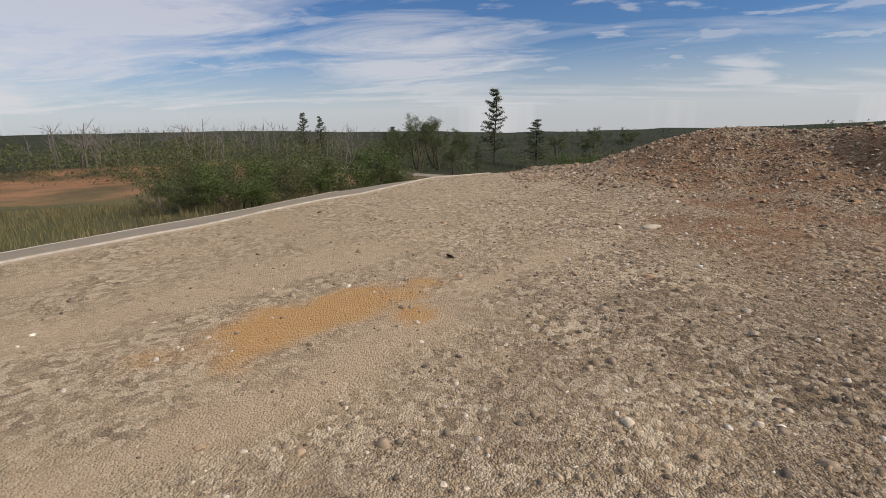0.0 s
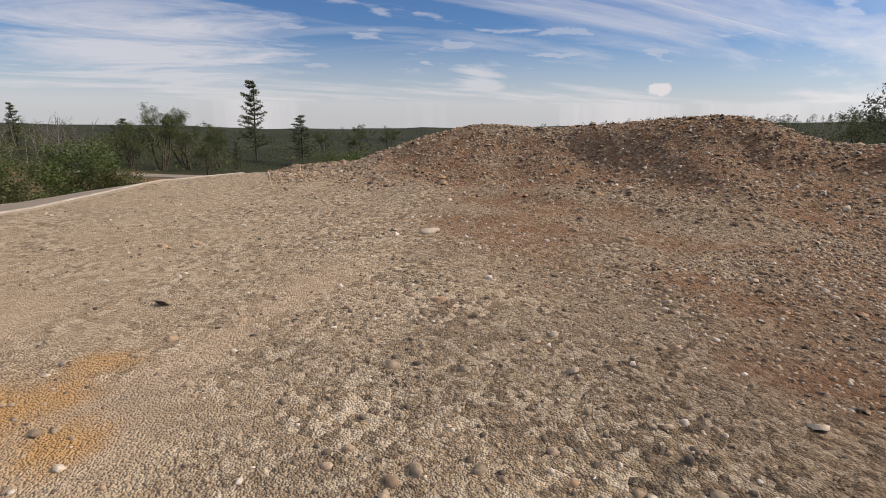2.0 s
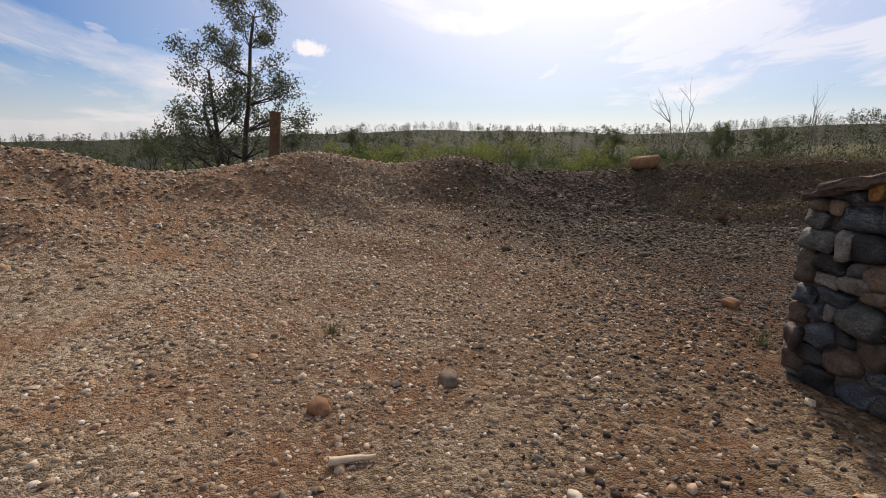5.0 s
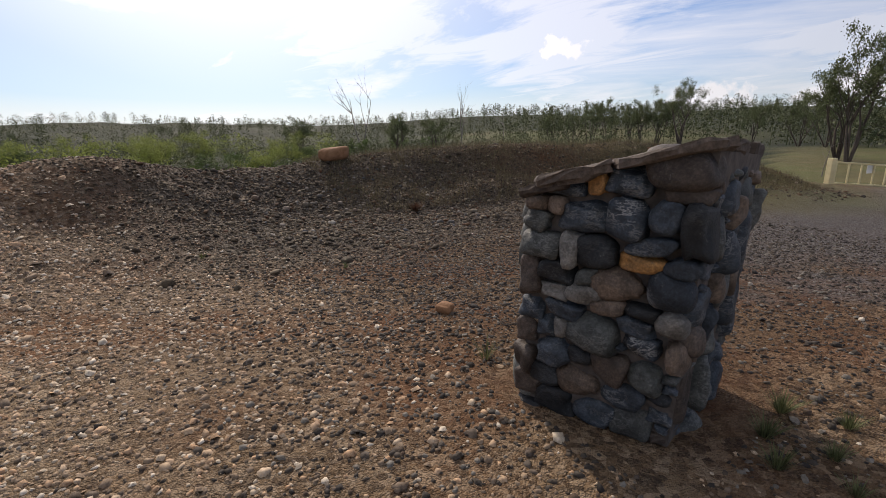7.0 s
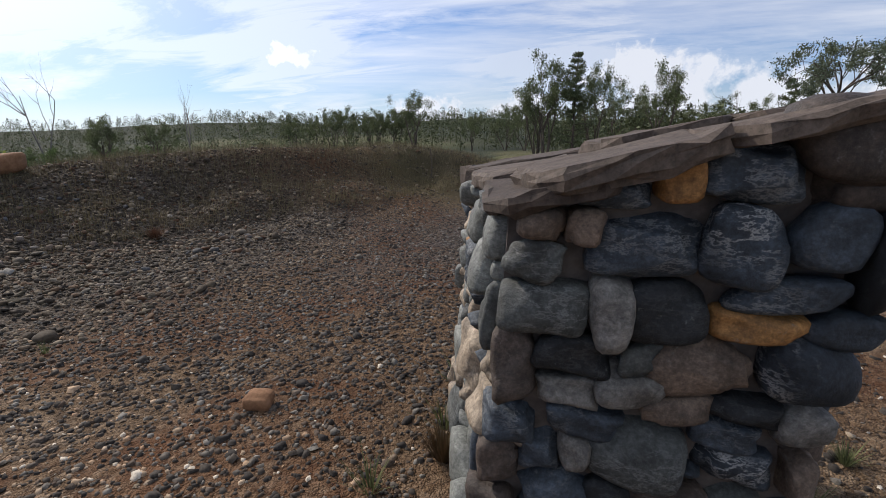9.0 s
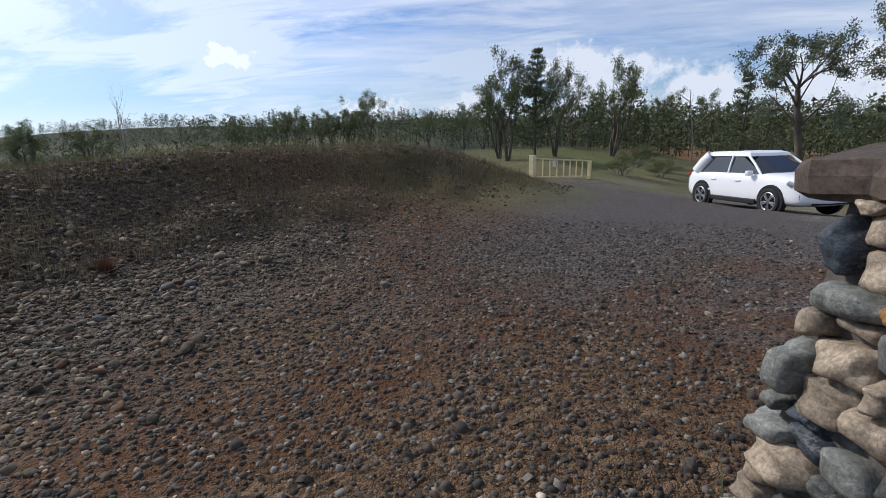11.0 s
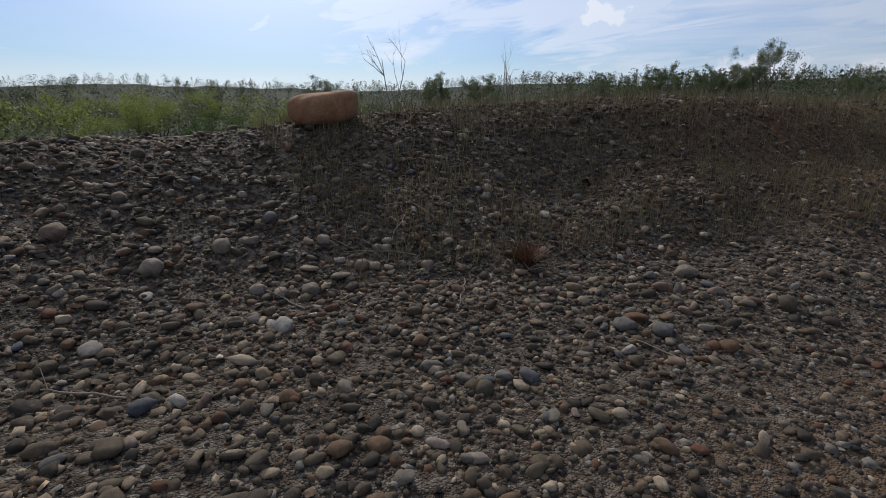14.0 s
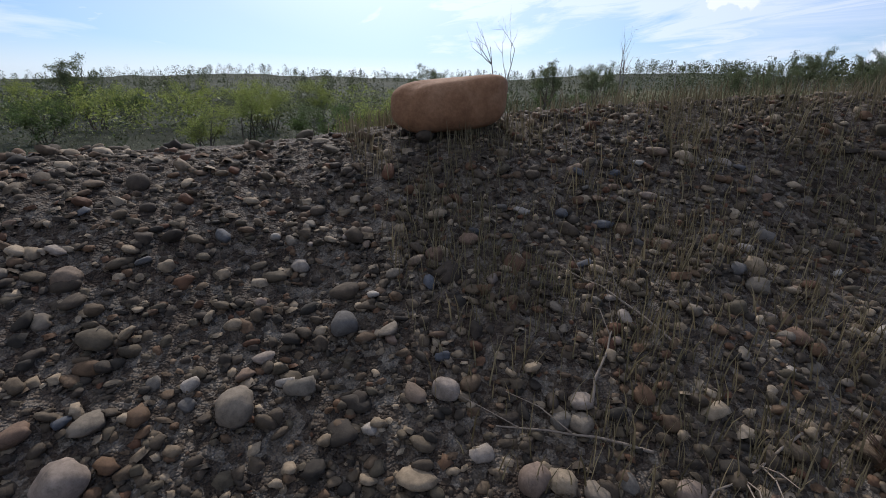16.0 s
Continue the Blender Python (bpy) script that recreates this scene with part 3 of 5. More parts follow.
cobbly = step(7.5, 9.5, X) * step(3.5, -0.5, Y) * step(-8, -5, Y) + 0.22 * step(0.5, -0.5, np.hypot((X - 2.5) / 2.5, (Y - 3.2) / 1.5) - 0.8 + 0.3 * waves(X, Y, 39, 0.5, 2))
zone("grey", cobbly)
east = (np.degrees(np.arctan2(X - 5, Y)) > 24) & (np.degrees(np.arctan2(X - 5, Y)) < 162)
zone("scrub", np.where(east, step(9, 14, R), step(40, 75, R)) * (1 - 0.75 * step(1.3, 0.8, np.hypot((X - 75) / 34, (Y + 85) / 22))))
zone("clay", step(1.2, 0.7, np.hypot((X + 34) / 25, (Y - 46) / 19) + 0.15 * waves(X, Y, 41, 4, 14)) + 0.8 * step(1.2, 0.8, np.hypot((X + 8) / 14, (Y + 62) / 10) + 0.2 * waves(X, Y, 43, 3, 9)))

# ---- road ----


def ribbon(name, left, right, mat, lift, n0=0, n1=None):
    line, way = ROADLINE[n0:n1], ROADWAY[n0:n1]
    k = len(line)
    cols = 7
    pts = []
    for j in range(cols):
        off = left + (right - left) * j / (cols - 1)
        nrm = np.stack([-way[:, 1], way[:, 0]], 1)
        p = line + nrm * off
        pts.append(np.c_[p, land(p[:, 0], p[:, 1]) + lift])
    # edges turned down into the ground
    pts = [pts[0] - np.array([0, 0, 0.1])] + pts + [pts[-1] - np.array([0, 0, 0.1])]
    cols += 2
    v = np.stack(pts, 1).reshape(-1, 3)
    i, j = np.meshgrid(np.arange(k - 1), np.arange(cols - 1), indexing="ij")
    f = np.stack([i * cols + j, i * cols + j + 1, (i + 1) * cols + j + 1, (i + 1) * cols + j], -1).reshape(-1, 4)
    return new(name, mesh_from(name, v, f, mat, True))


road = tagged(ribbon("road", 2.3, -0.06, M_ASPHALT, 0.02), "dusty grey two-lane asphalt road curving away", "road", kind="structure")
line = ribbon("edge_line", 0.024, -0.024, M_LINE, 0.03)
line.parent = road
line["label"] = "worn white edge line"
line2 = ribbon("edge_line", 2.2, 2.14, M_LINE, 0.03)
line2.parent = road

# ---- plants ----


def limb(r, start, way, length, r0, bend=0.25, n=5, rise=0.0):
    pts, p, d = [np.array(start, float)], np.array(start, float), np.array(way, float)
    for _ in range(n - 1):
        d = d + r.normal(0, bend, 3) * 0.5 + np.array([0, 0, rise])
        d /= np.linalg.norm(d)
        p = p + d * length / (n - 1)
        pts.append(p.copy())
    return np.array(pts), np.linspace(r0, r0 * 0.3, n)


def skeleton(kind, r):
    """Limbs and leaf clumps (place, radius) of a plant one metre high."""
    limbs, tips = [], []

    def branch(start, way, length, r0, depth, bend, rise, clump):
        pts, rad = limb(r, start, way, length, r0, bend, 5, rise)
        limbs.append((pts, rad))
        if depth:
            for _ in range(3):
                q = r.integers(2, 5)
                side = r.normal(0, 1, 3)
                w = (pts[q] - pts[q - 1]) / np.linalg.norm(pts[q] - pts[q - 1]) + 0.9 * side / np.linalg.norm(side)
                w[2] += 0.15
                branch(pts[q], w / np.linalg.norm(w), length * 0.55, rad[q] * 0.7, depth - 1, bend, rise, clump)
        else:
            for q in (2, 3, 4):
                tips.append((pts[q], clump))

    if kind == "conifer":
        limbs.append(limb(r, (0, 0, 0), (0, 0, 1), 1.0, 0.017, 0.03, 8))
        for z in np.linspace(0.2, 0.97, 15):
            reach = 0.25 * (1 - z) ** 0.75 + 0.025
            for _ in range(5):
                a = r.uniform(0, 6.28)
                pts, rad = limb(r, (0, 0, z), (math.cos(a), math.sin(a), 0.12), reach * r.uniform(0.6, 1.15), 0.005, 0.2, 4, 0.08)
                limbs.append((pts, rad))
                tips += [(pts[q], 0.022) for q in (1, 2, 3)]
    elif kind == "oak":
        for _ in range(4):
            a = r.uniform(0, 6.28)
            branch((0.02 * math.cos(a), 0.02 * math.sin(a), 0), (0.28 * math.cos(a), 0.28 * math.sin(a), 1), 0.62, 0.02, 2, 0.3, 0.06, 0.055)
    elif kind == "greypine":
        for lean, ln, a0 in ((0.13, 0.98, 0.0), (0.1, 0.76, 2.6), (0.2, 0.62, 3.3)):
            pts, rad = limb(r, (0, 0, 0), (lean * math.cos(a0), lean * math.sin(a0), 1), ln, 0.017, 0.1, 9, 0.03)
            limbs.append((pts, rad))
            for q in range(3, 9):
                for _ in range(5 if ln > 0.9 else 2):
                    a = r.uniform(0, 6.28)
                    branch(pts[q], (math.cos(a), math.sin(a), 0.35), 0.25 * (1.15 - q / 12), rad[q] * 0.45, 1, 0.25, 0.12, 0.032)
    elif kind == "umbrella":
        pts, rad = limb(r, (0, 0, 0), (-0.22, 0.05, 1), 0.66, 0.03, 0.05, 7)
        limbs.append((pts, np.linspace(0.03, 0.018, 7)))
        for k, q in enumerate((4, 5, 6, 6, 6)):
            for side in (0, 1):
                a = 3.14 * side + 1.25 * k + r.uniform(-0.3, 0.3)
                branch(pts[q], (0.75 * math.cos(a), 0.75 * math.sin(a), 0.8), 0.29, 0.01, 2, 0.2, -0.04, 0.035)
    elif kind in ("bush", "brush", "willow"):
        for _ in range(9 if kind != "willow" else 7):
            a, s = r.uniform(0, 6.28), r.uniform(0.1, 0.8 if kind != "willow" else 0.45)
            branch((0.1 * math.cos(a), 0.1 * math.sin(a), 0), (s * math.cos(a), s * math.sin(a), 1), r.uniform(0.45, 0.8), 0.014, 1, 0.3, 0.05, 0.10)
    elif kind == "dead":
        for _ in range(2):
            a = r.uniform(0, 6.28)
            branch((0, 0, 0), (0.2 * math.cos(a), 0.22 * math.sin(a), 1), 0.72, 0.018, 2, 0.3, 0.1, 0)
    elif kind == "snag":
        pts, rad = limb(r, (0, 0, 0), (0.05, 0.02, 1), 1.0, 0.014, 0.08, 7)
        limbs.append((pts, rad))
        for q in (3, 4, 5):
            a = r.uniform(0, 6.28)
            branch(pts[q], (math.cos(a), math.sin(a), 0.8), 0.28, 0.006, 1, 0.3, 0.1, 0)
    return limbs, tips


def leaves(r, tips, per, size, flat=0.7):
    """Small triangles round the clumps."""
    c = np.repeat(np.array([t[0] for t in tips]), per, 0)
    s = np.repeat(np.array([t[1] for t in tips]), per)[:, None]
    n = len(c)
    c = c + r.normal(0, 0.6, (n, 3)) * s * np.array([1, 1, flat])
    a, b = r.normal(0, 1, (n, 3)), r.normal(0, 1, (n, 3))
    a /= np.linalg.norm(a, axis=1, keepdims=True)
    b -= a * (a * b).sum(1, keepdims=True)
    b /= np.linalg.norm(b, axis=1, keepdims=True)
    z = size * r.uniform(0.6, 1.4, (n, 1))
    v = np.stack([c - a * z - b * z * 0.35, c + a * z - b * z * 0.25, c + b * z * 0.7 + a * z * 0.2], 1).reshape(-1, 3)
    return v, np.arange(3 * n).reshape(-1, 3)


KINDS = {"conifer": ("pine_tree", M_PINE, M_BARK, 40, 0.0075, "needles"), "oak": ("oak_tree", M_OAK, M_BARK, 72, 0.0098, "leaves"),
         "greypine": ("pine_tree", M_GREYPINE, M_BARK, 44, 0.0058, "needles"), "umbrella": ("pine_tree", M_GREYPINE, M_BARK, 44, 0.0075, "needles"),
         "bush": ("bush", M_BUSH, M_BARK, 85, 0.016, "leaves"), "brush": ("brush_bush", M_BRUSH, M_DEAD, 80, 0.015, "leaves"), "willow": ("willow_bush", M_WILLOW, M_BARK, 85, 0.014, "leaves"),
         "dead": ("dead_tree", None, M_DEAD, 0, 0, ""), "snag": ("dead_snag", None, M_DEAD, 0, 0, "")}
PROTO = {}


def plant(kind, variant):
    key = (kind, variant)
    if key in PROTO:
        return PROTO[key]
    name, leaf, bark, per, size, leaf_name = KINDS[kind]
    r = np.random.default_rng(sum(map(ord, kind)) * 7 + variant)
    limbs, tips = skeleton(kind, r)
    root = new(name)
    v, f = joined([tube(p, q, 4) for p, q in limbs])
    under(new("trunk", mesh_from("trunk", v, f, bark, True)), root)
    if leaf:
        v, f = leaves(r, tips, per, size)
        under(new("crown", mesh_from("crown", v, f, leaf)), root)
    PROTO[key] = root
    root["fresh"] = 1
    return root


def grow(kind, x, y, h, label, category, group="", turn=None, wide=1.0, variant=None, sink=0.03):
    variant = rng.integers(0, 3) if variant is None else variant
    ob = plant(kind, variant)
    m = pose(x, y, land_at(x, y) - sink * h, 0, 0, rng.uniform(0, 360) if turn is None else turn) @ Matrix.Diagonal((h * wide, h * wide, h, 1))
    if "fresh" in ob:
        del ob["fresh"]
        ob.matrix_basis = m
        made = ob
        tagged(made, label, category, group)
        return made
    keep = ob.scale.copy()
    ob.scale = (1, 1, 1)
    made = copy_thing(ob, m)
    ob.scale = keep
    return tagged(made, label, category, group)


for x, y, h in [(0.4, 85.1, 12.5), (-13.8, 68.7, 6.0), (-32.5, 84.0, 7.0), (-29.9, 85.0, 6.5), (-16, 74, 5.0), (-1.8, 64, 4.0)]:
    grow("conifer", x, y, h, "dark green pine standing beyond the bend of the road", "tree", "pines by the road")
grow("conifer", 7.0, 79.8, 7.6, "broad-crowned pine standing beyond the bend of the road", "tree", "pines by the road", wide=1.5)
for x, y, h in [(11.6, -42.6, 9.2), (-3.0, -39.2, 7.2)]:
    grow("conifer", x, y, h, "tall dark pine among oaks behind the gate", "tree", "trees behind the gate", wide=0.85)
for x, y, h in [(-10.5, 69.3, 7.5), (-7.9, 71.7, 7.5), (-4.3, 75.0, 6), (21.8, 107.9, 5.5), (-4.8, 59.9, 3.5), (-13, 66, 5.0), (12, 92, 5), (17, 95, 4.5), (26, 100, 5.5)]:
    grow("oak", x, y, h, "round dark green tree beyond the bend of the road", "tree", "trees by the road")
for x, y, h in [(41.5, 22.0, 4.5), (50.7, 36.0, 4.0), (49.2, 16.1, 4.6), (44.5, -23.0, 4.4), (40.5, -25.5, 4.0), (38, 30, 4.2), (46, 27, 5.0), (55, 10, 4.4), (52, -16, 4.2), (35, 24, 3.4)]:
    grow("oak", x, y, h, "dark scrubby tree in the valley behind the gravel heaps", "tree", "valley trees")
for x, y, h in [(39.7, -66.8, 8.6), (57.7, -60.6, 5.6), (54.5, -65.7, 7.2), (53.6, -68.8, 7.2), (54.0, -61.0, 5.4), (46.8, -68.5, 6.7), (45.1, -69.5, 6.7), (49.7, -70.2, 6.3)]:
    grow("oak", x, y, h, "dark oak on the grassy hill", "tree", "hill oaks", wide=0.85)
for x, y, h in [(13.6, -41.2, 9.0), (10.0, -43.8, 7.6), (5.4, -48.1, 8.6), (14.8, -43, 7.2)]:
    grow("oak", x, y, h, "tall many-stemmed dark oak behind the gate", "tree", "trees behind the gate", wide=0.72, sink=0.02)
for x, y, h in [(1.9, -60.0, 5.6), (-1.4, -69.7, 7.3), (-5.1, -64.2, 6.3), (-15.6, -58.4, 5.3), (-19.1, -61.4, 4.9), (8.0, -60.0, 6.3), (9.5, -54.9, 6.4), (-11.7, -67.9, 6.1), (-9, -75, 6), (-24, -64, 5.5), (20, -58, 5.4), (24, -63, 5.6), (30, -66, 5.2)]:
    grow("oak", x, y, h, "pale grey-green woodland tree beyond the lot", "tree", "woodland trees", wide=0.75)
for x, y, h, v in [(-4.0, -29.6, 8.6, 0), (-9.0, -28.3, 8.6, 1)]:
    grow("umbrella", x, y, h, "tall leaning pine with a bare trunk and flat crown", "tree", "leaning pines", turn=150 + 20 * v, variant=v, wide=0.8)
grow("greypine", 18.8, 9.2, 7.6, "airy forked grey pine behind the gravel heap", "tree", turn=-65, variant=0)
for x, y, h in [(5.5, 33.7, 2.9), (-3.4, 30.0, 1.8), (-5.5, 18.0, 1.7), (-5.0, 19.0, 2.0), (-4.3, 20.0, 1.8), (-3.6, 21.8, 1.6), (-5.9, 17.2, 1.5), (-4.6, 24, 1.7), (-1.2, 29, 1.5)]:
    grow("bush", x, y, h, "dense green bush beside the road", "bush", "roadside bushes", wide=1.05)
for x, y, h in [(36.9, -4.9, 3.6), (33.5, -6.9, 4.3), (49.3, 5.6, 3.8), (53.2, 10.9, 3.9), (37.9, -13.8, 3.5), (56.9, -30.8, 3.6), (58.7, -37.1, 3.8), (30, 12, 3.0), (26, 11, 2.6), (33, 17, 3.2), (40, 8, 3.4), (45, -14, 3.2), (50, -22, 3.2)]:
    grow("bush", x, y, h * 0.62, "green scrub bush in the valley behind the heaps", "bush", "valley bushes", wide=1.1)
for x, y, h in [(3.9, -36.0, 1.9), (4.8, -28.1, 1.4), (2.6, -31, 1.2), (-2, -33, 1.3)]:
    grow("brush", x, y, h, "low dull bush behind the gate", "bush", "bushes behind the gate", wide=1.3)
for x, y, h in [(-6.5, 10.0, 1.0), (-6.4, 10.6, 1.25), (-6.3, 11.8, 1.3), (-6.2, 13.2, 1.35), (-6.0, 14.8, 1.35), (-8.3, 14.0, 1.6), (-8.6, 17.7, 1.8), (-7.5, 11.2, 1.4), (-7.4, 16.0, 1.6), (-10.4, 16, 1.7), (-5.8, 16.2, 1.4)]:
    grow("brush", x - 0.1, y - 0.3, h, "olive-green brush thicket along the road's edge", "bush", "roadside brush", wide=1.2, sink=0.15)
for p, w in list(zip(ROADLINE, ROADWAY))[31:86:2]:
    off = rng.uniform(2.8, 3.7)
    grow("brush" if rng.random() < 0.6 else "bush", p[0] - w[1] * off, p[1] + w[0] * off, rng.uniform(1.0, 1.6), "leafy green thicket growing to the asphalt's edge", "bush", "roadside thicket", wide=1.25, sink=0.2)
for x, y, h in [(32.1, -6.2, 4.2), (49.2, 2.4, 4.4), (47.0, -2.3, 4.0), (50.4, -6.7, 4.4), (45.0, 6.8, 4.0), (50.4, 11.2, 4.0), (41.1, -11.2, 4.0), (40.0, -1.5, 4.2), (35.9, 0.3, 3.4), (44.0, -2.8, 4.4), (22.5, 11.5, 2.6)]:
    grow("willow", x, y, h * 0.66, "bright yellow-green willow in the valley", "bush", "valley willows", wide=1.1)
for x, y, h, v in [(63.9, -29.2, 11.0, 0), (64.5, -46.9, 9.6, 1)]:
    grow("dead", x, y, h, "bare pale dead tree against the sky", "tree", "bare trees", variant=v, wide=0.6)
for x, y, h in [(60.2, -52.0, 5.5), (-1.5, -49.6, 6.6), (12.9, -34.2, 2.2)]:
    grow("snag", x, y, h, "thin grey dead snag", "tree", "dead snags")
for i in range(110):
    a, d = radians(rng.uniform(-46, -14)), rng.uniform(72, 112)
    x, y = math.sin(a) * d, math.cos(a) * d
    grow("snag" if i % 3 else "dead", x, y, rng.uniform(2.6, 5.8), "leafless grey burnt tree beyond the clearing", "tree", "burnt trees", wide=1.3)

# far woods: many small crowns on the hills, past counting
pv, pf, off = [], [], 0
fr = np.random.default_rng(12)
spots = []
while len(spots) < 3600:
    a, d = fr.uniform(30, 168) if fr.random() < 0.6 else fr.uniform(-180, 180), 70 + 200 * fr.random() ** 0.8
    if -178 < a < -100 and d < 75:
        continue
    if -100 < a < -15 and d < 72:
        continue
    x, y = 5 + math.sin(radians(a)) * d, math.cos(radians(a)) * d
    if waves(np.array([x]), np.array([y]), 61, 18, 70)[0] < (-0.3 if 20 < a < 120 else -0.6 if 120 < a < 165 else -0.35):
        continue
    spots.append((x, y))
while len(spots) < 4050:
    a, d = radians(fr.uniform(166, 206)), fr.uniform(52, 100)
    spots.append((5 + math.sin(a) * d, math.cos(a) * d))
sx, sy = np.array(spots).T
sz = land(sx, sy)
for x, y, z in zip(sx, sy, sz):
    h = fr.uniform(2.6, 6.6) * (0.55 if -60 < math.degrees(math.atan2(x - 5, y)) < 35 else 0.68 if 35 < math.degrees(math.atan2(x - 5, y)) < 130 else 0.9)
    cone = fr.random() < 0.35
    n = 100
    t = fr.random(n) ** 0.8
    rad = h * (0.26 * (1 - t) + 0.03 if cone else 0.34 * np.sqrt(np.clip(1 - t ** 2, 0, 1)) + 0.05)
    ang, rr = fr.uniform(0, 6.28, n), np.sqrt(fr.random(n))
    c = np.stack([x + rad * rr * np.cos(ang), y + rad * rr * np.sin(ang), z + h * (0.04 + 0.96 * t)], 1)
    s = h * fr.uniform(0.028, 0.065, (n, 1))
    q = fr.normal(0, 1, (n, 3, 3))
    q /= np.linalg.norm(q, axis=2, keepdims=True)
    pv.append((c[:, None] + q * s[:, None]).reshape(-1, 3))
    w = 0.012 * h
    pv.append(np.array([(x - w, y, z - 0.3), (x + w, y, z - 0.3), (x, y, z + 0.8 * h)]))
v = np.concatenate(pv)
woods = new("far_woods", mesh_from("far_woods", v, np.arange(len(v)).reshape(-1, 3), M_FOREST))
tagged(woods, "dark wooded hillsides with ragged treetops in the distance", "woods", kind="stuff")



def thicket(name, count, a0, a1, d0, d1, h0, h1, mat, label, seed, clump=-9.0):
    """Low growth past counting, as leaf clumps on the valley floor."""
    r = np.random.default_rng(seed)
    a, d = np.radians(r.uniform(a0, a1, count)), r.uniform(d0, d1, count)
    x, y = 5 + np.sin(a) * d, np.cos(a) * d
    keep = waves(x, y, seed + 5, 9, 26) > clump
    x, y = x[keep], y[keep]
    count = len(x)
    z, h = land(x, y), r.uniform(h0, h1, count)
    n = 110
    t = r.random((count, n)) ** 0.7
    rad = h[:, None] * (0.75 * np.sqrt(np.clip(1 - t ** 2, 0, 1)) + 0.05) * np.sqrt(r.random((count, n)))
    g = r.uniform(0, 6.28, (count, n))
    c = np.stack([x[:, None] + rad * np.cos(g), y[:, None] + rad * np.sin(g), z[:, None] + h[:, None] * t], -1).reshape(-1, 1, 3)
    q = r.normal(0, 1, (count * n, 3, 3))
    q /= np.linalg.norm(q, axis=2, keepdims=True)
    v = (c + q * np.repeat(h, n)[:, None, None] * r.uniform(0.03, 0.07, (count * n, 1, 1))).reshape(-1, 3)
    return tagged(new(name, mesh_from(name, v, np.arange(len(v)).reshape(-1, 3), mat)), label, "brush", kind="stuff")


thicket("burnt_brush", 380, -52, -6, 64, 108, 1.6, 3.6, M_BRUSH, "dull green brush regrowing among burnt trees", 73)
thicket("roadside_woods", 110, -14, 24, 60, 105, 1.3, 3.0, M_BRUSH, "dull green brush and low trees past the gravel heaps", 74)
thicket("valley_scrub", 1250, 22, 150, 30, 78, 0.8, 2.0, M_FOREST, "dense dark green scrub covering the valley floor", 71)
thicket("valley_willows", 420, 55, 114, 36, 70, 1.3, 2.7, M_WILLOW, "bright yellow-green willow thicket in the valley", 72, 0.55)

# ---- stump, boulder and loose rocks ----


def rock_mesh(name, sub, seed, power=1.0, rough=0.12):
    v, f = ICO1 if sub == 1 else ICO2 if sub == 2 else ico(sub)
    r = np.random.default_rng(seed)
    n = v.copy()
    n = np.sign(n) * np.abs(n) ** power
    n /= np.abs(n).max(0)
    k = np.ones(len(v))
    for _ in range(7):
        d = r.normal(0, 1, 3)
        k += rough * 0.4 * np.sin((v @ d) * r.uniform(1.2, 3.2) + r.uniform(0, 6.28))
    return n * k[:, None], f


def rock(name, x, y, size, label, mat, turn=0.0, sink=0.3, sub=3, seed=1, power=0.8, tilt=(0, 0), z=None, category="rock", rough=0.12):
    v, f = rock_mesh(name, sub, seed, power, rough)
    ob = new(name, mesh_from(name, v * np.array(size) * 0.5, f, mat, True))
    ob.matrix_basis = pose(x, y, land_at(x, y) + size[2] * (0.5 - sink) if z is None else z, tilt[0], tilt[1], turn)
    return tagged(ob, label, category)


rock("boulder", 12.86, -3.06, (0.68, 0.4, 0.3), "smooth tan elongated boulder resting on the heap's crest", M_BOULDER, turn=68.5, tilt=(0, 4), seed=4, power=0.55, z=0.91, sub=4, rough=0.09)
rock("rock", 5.95, -1.1, (0.17, 0.12, 0.11), "small tan angular rock lying on the gravel", M_BOULDER, 20, 0.15, seed=6, power=0.6)
rock("rock", 3.84, 2.79, (0.16, 0.13, 0.09), "reddish brown rock lying on the dirt", M_BOULDER, 50, 0.2, seed=8, power=0.8)
rock("rock", 4.25, 1.98, (0.2, 0.13, 0.08), "grey flat rock lying on the dirt", M_COBBLE_ONE, 10, 0.25, seed=9)
rock("rock", 2.17, 6.69, (0.24, 0.16, 0.06), "pale flat rock lying on the gravel", plain("pale_rock", (0.5, 0.43, 0.33), 0.85, 0, 0.2), 15, 0.25, seed=10)
for i, (x, y, s) in enumerate([(11.45, -1.78, 0.19), (11.3, -1.36, 0.18), (12.0, -1.24, 0.14), (11.1, -2.83, 0.12), (11.95, -2.62, 0.12), (11.7, -2.17, 0.16), (9.89, -4.67, 0.2), (11.16, -4.85, 0.14), (11.0, -2.6, 0.15), (7.57, -4.49, 0.13), (10.9, -2.2, 0.16), (11.35, -2.45, 0.14), (11.0, -1.9, 0.13), (10.8, -3.0, 0.14), (11.6, -0.9, 0.2)]):
    tagged(rock("cobble", x, y, (s * 0.72, s * 0.62, s * 0.55), "large rounded river stone half sunk in the cobble slope", M_COBBLE_ONE, 37 * i, 0.3, seed=20 + i, power=0.85), group="large cobbles")

stump = new("tree_stump")
stump.matrix_basis = pose(15.9, 6.95, land_at(15.9, 6.95))
top = 2.23 - land_at(15.9, 6.95)
sr = np.random.default_rng(3)
pts, _ = limb(sr, (0, 0, -0.2), (0.03, 0.02, 1), top + 0.2, 0.2, 0.05, 7)
v, f = tube(pts, np.linspace(0.24, 0.15, 7) * sr.uniform(0.88, 1.12, 7), 9)
v = np.r_[v, [[*(pts[-1] + (0.04, 0.02, 0.12))]]]
me = mesh_from("trunk", v, f, M_STUMP, True)
under(new("trunk", me), stump)
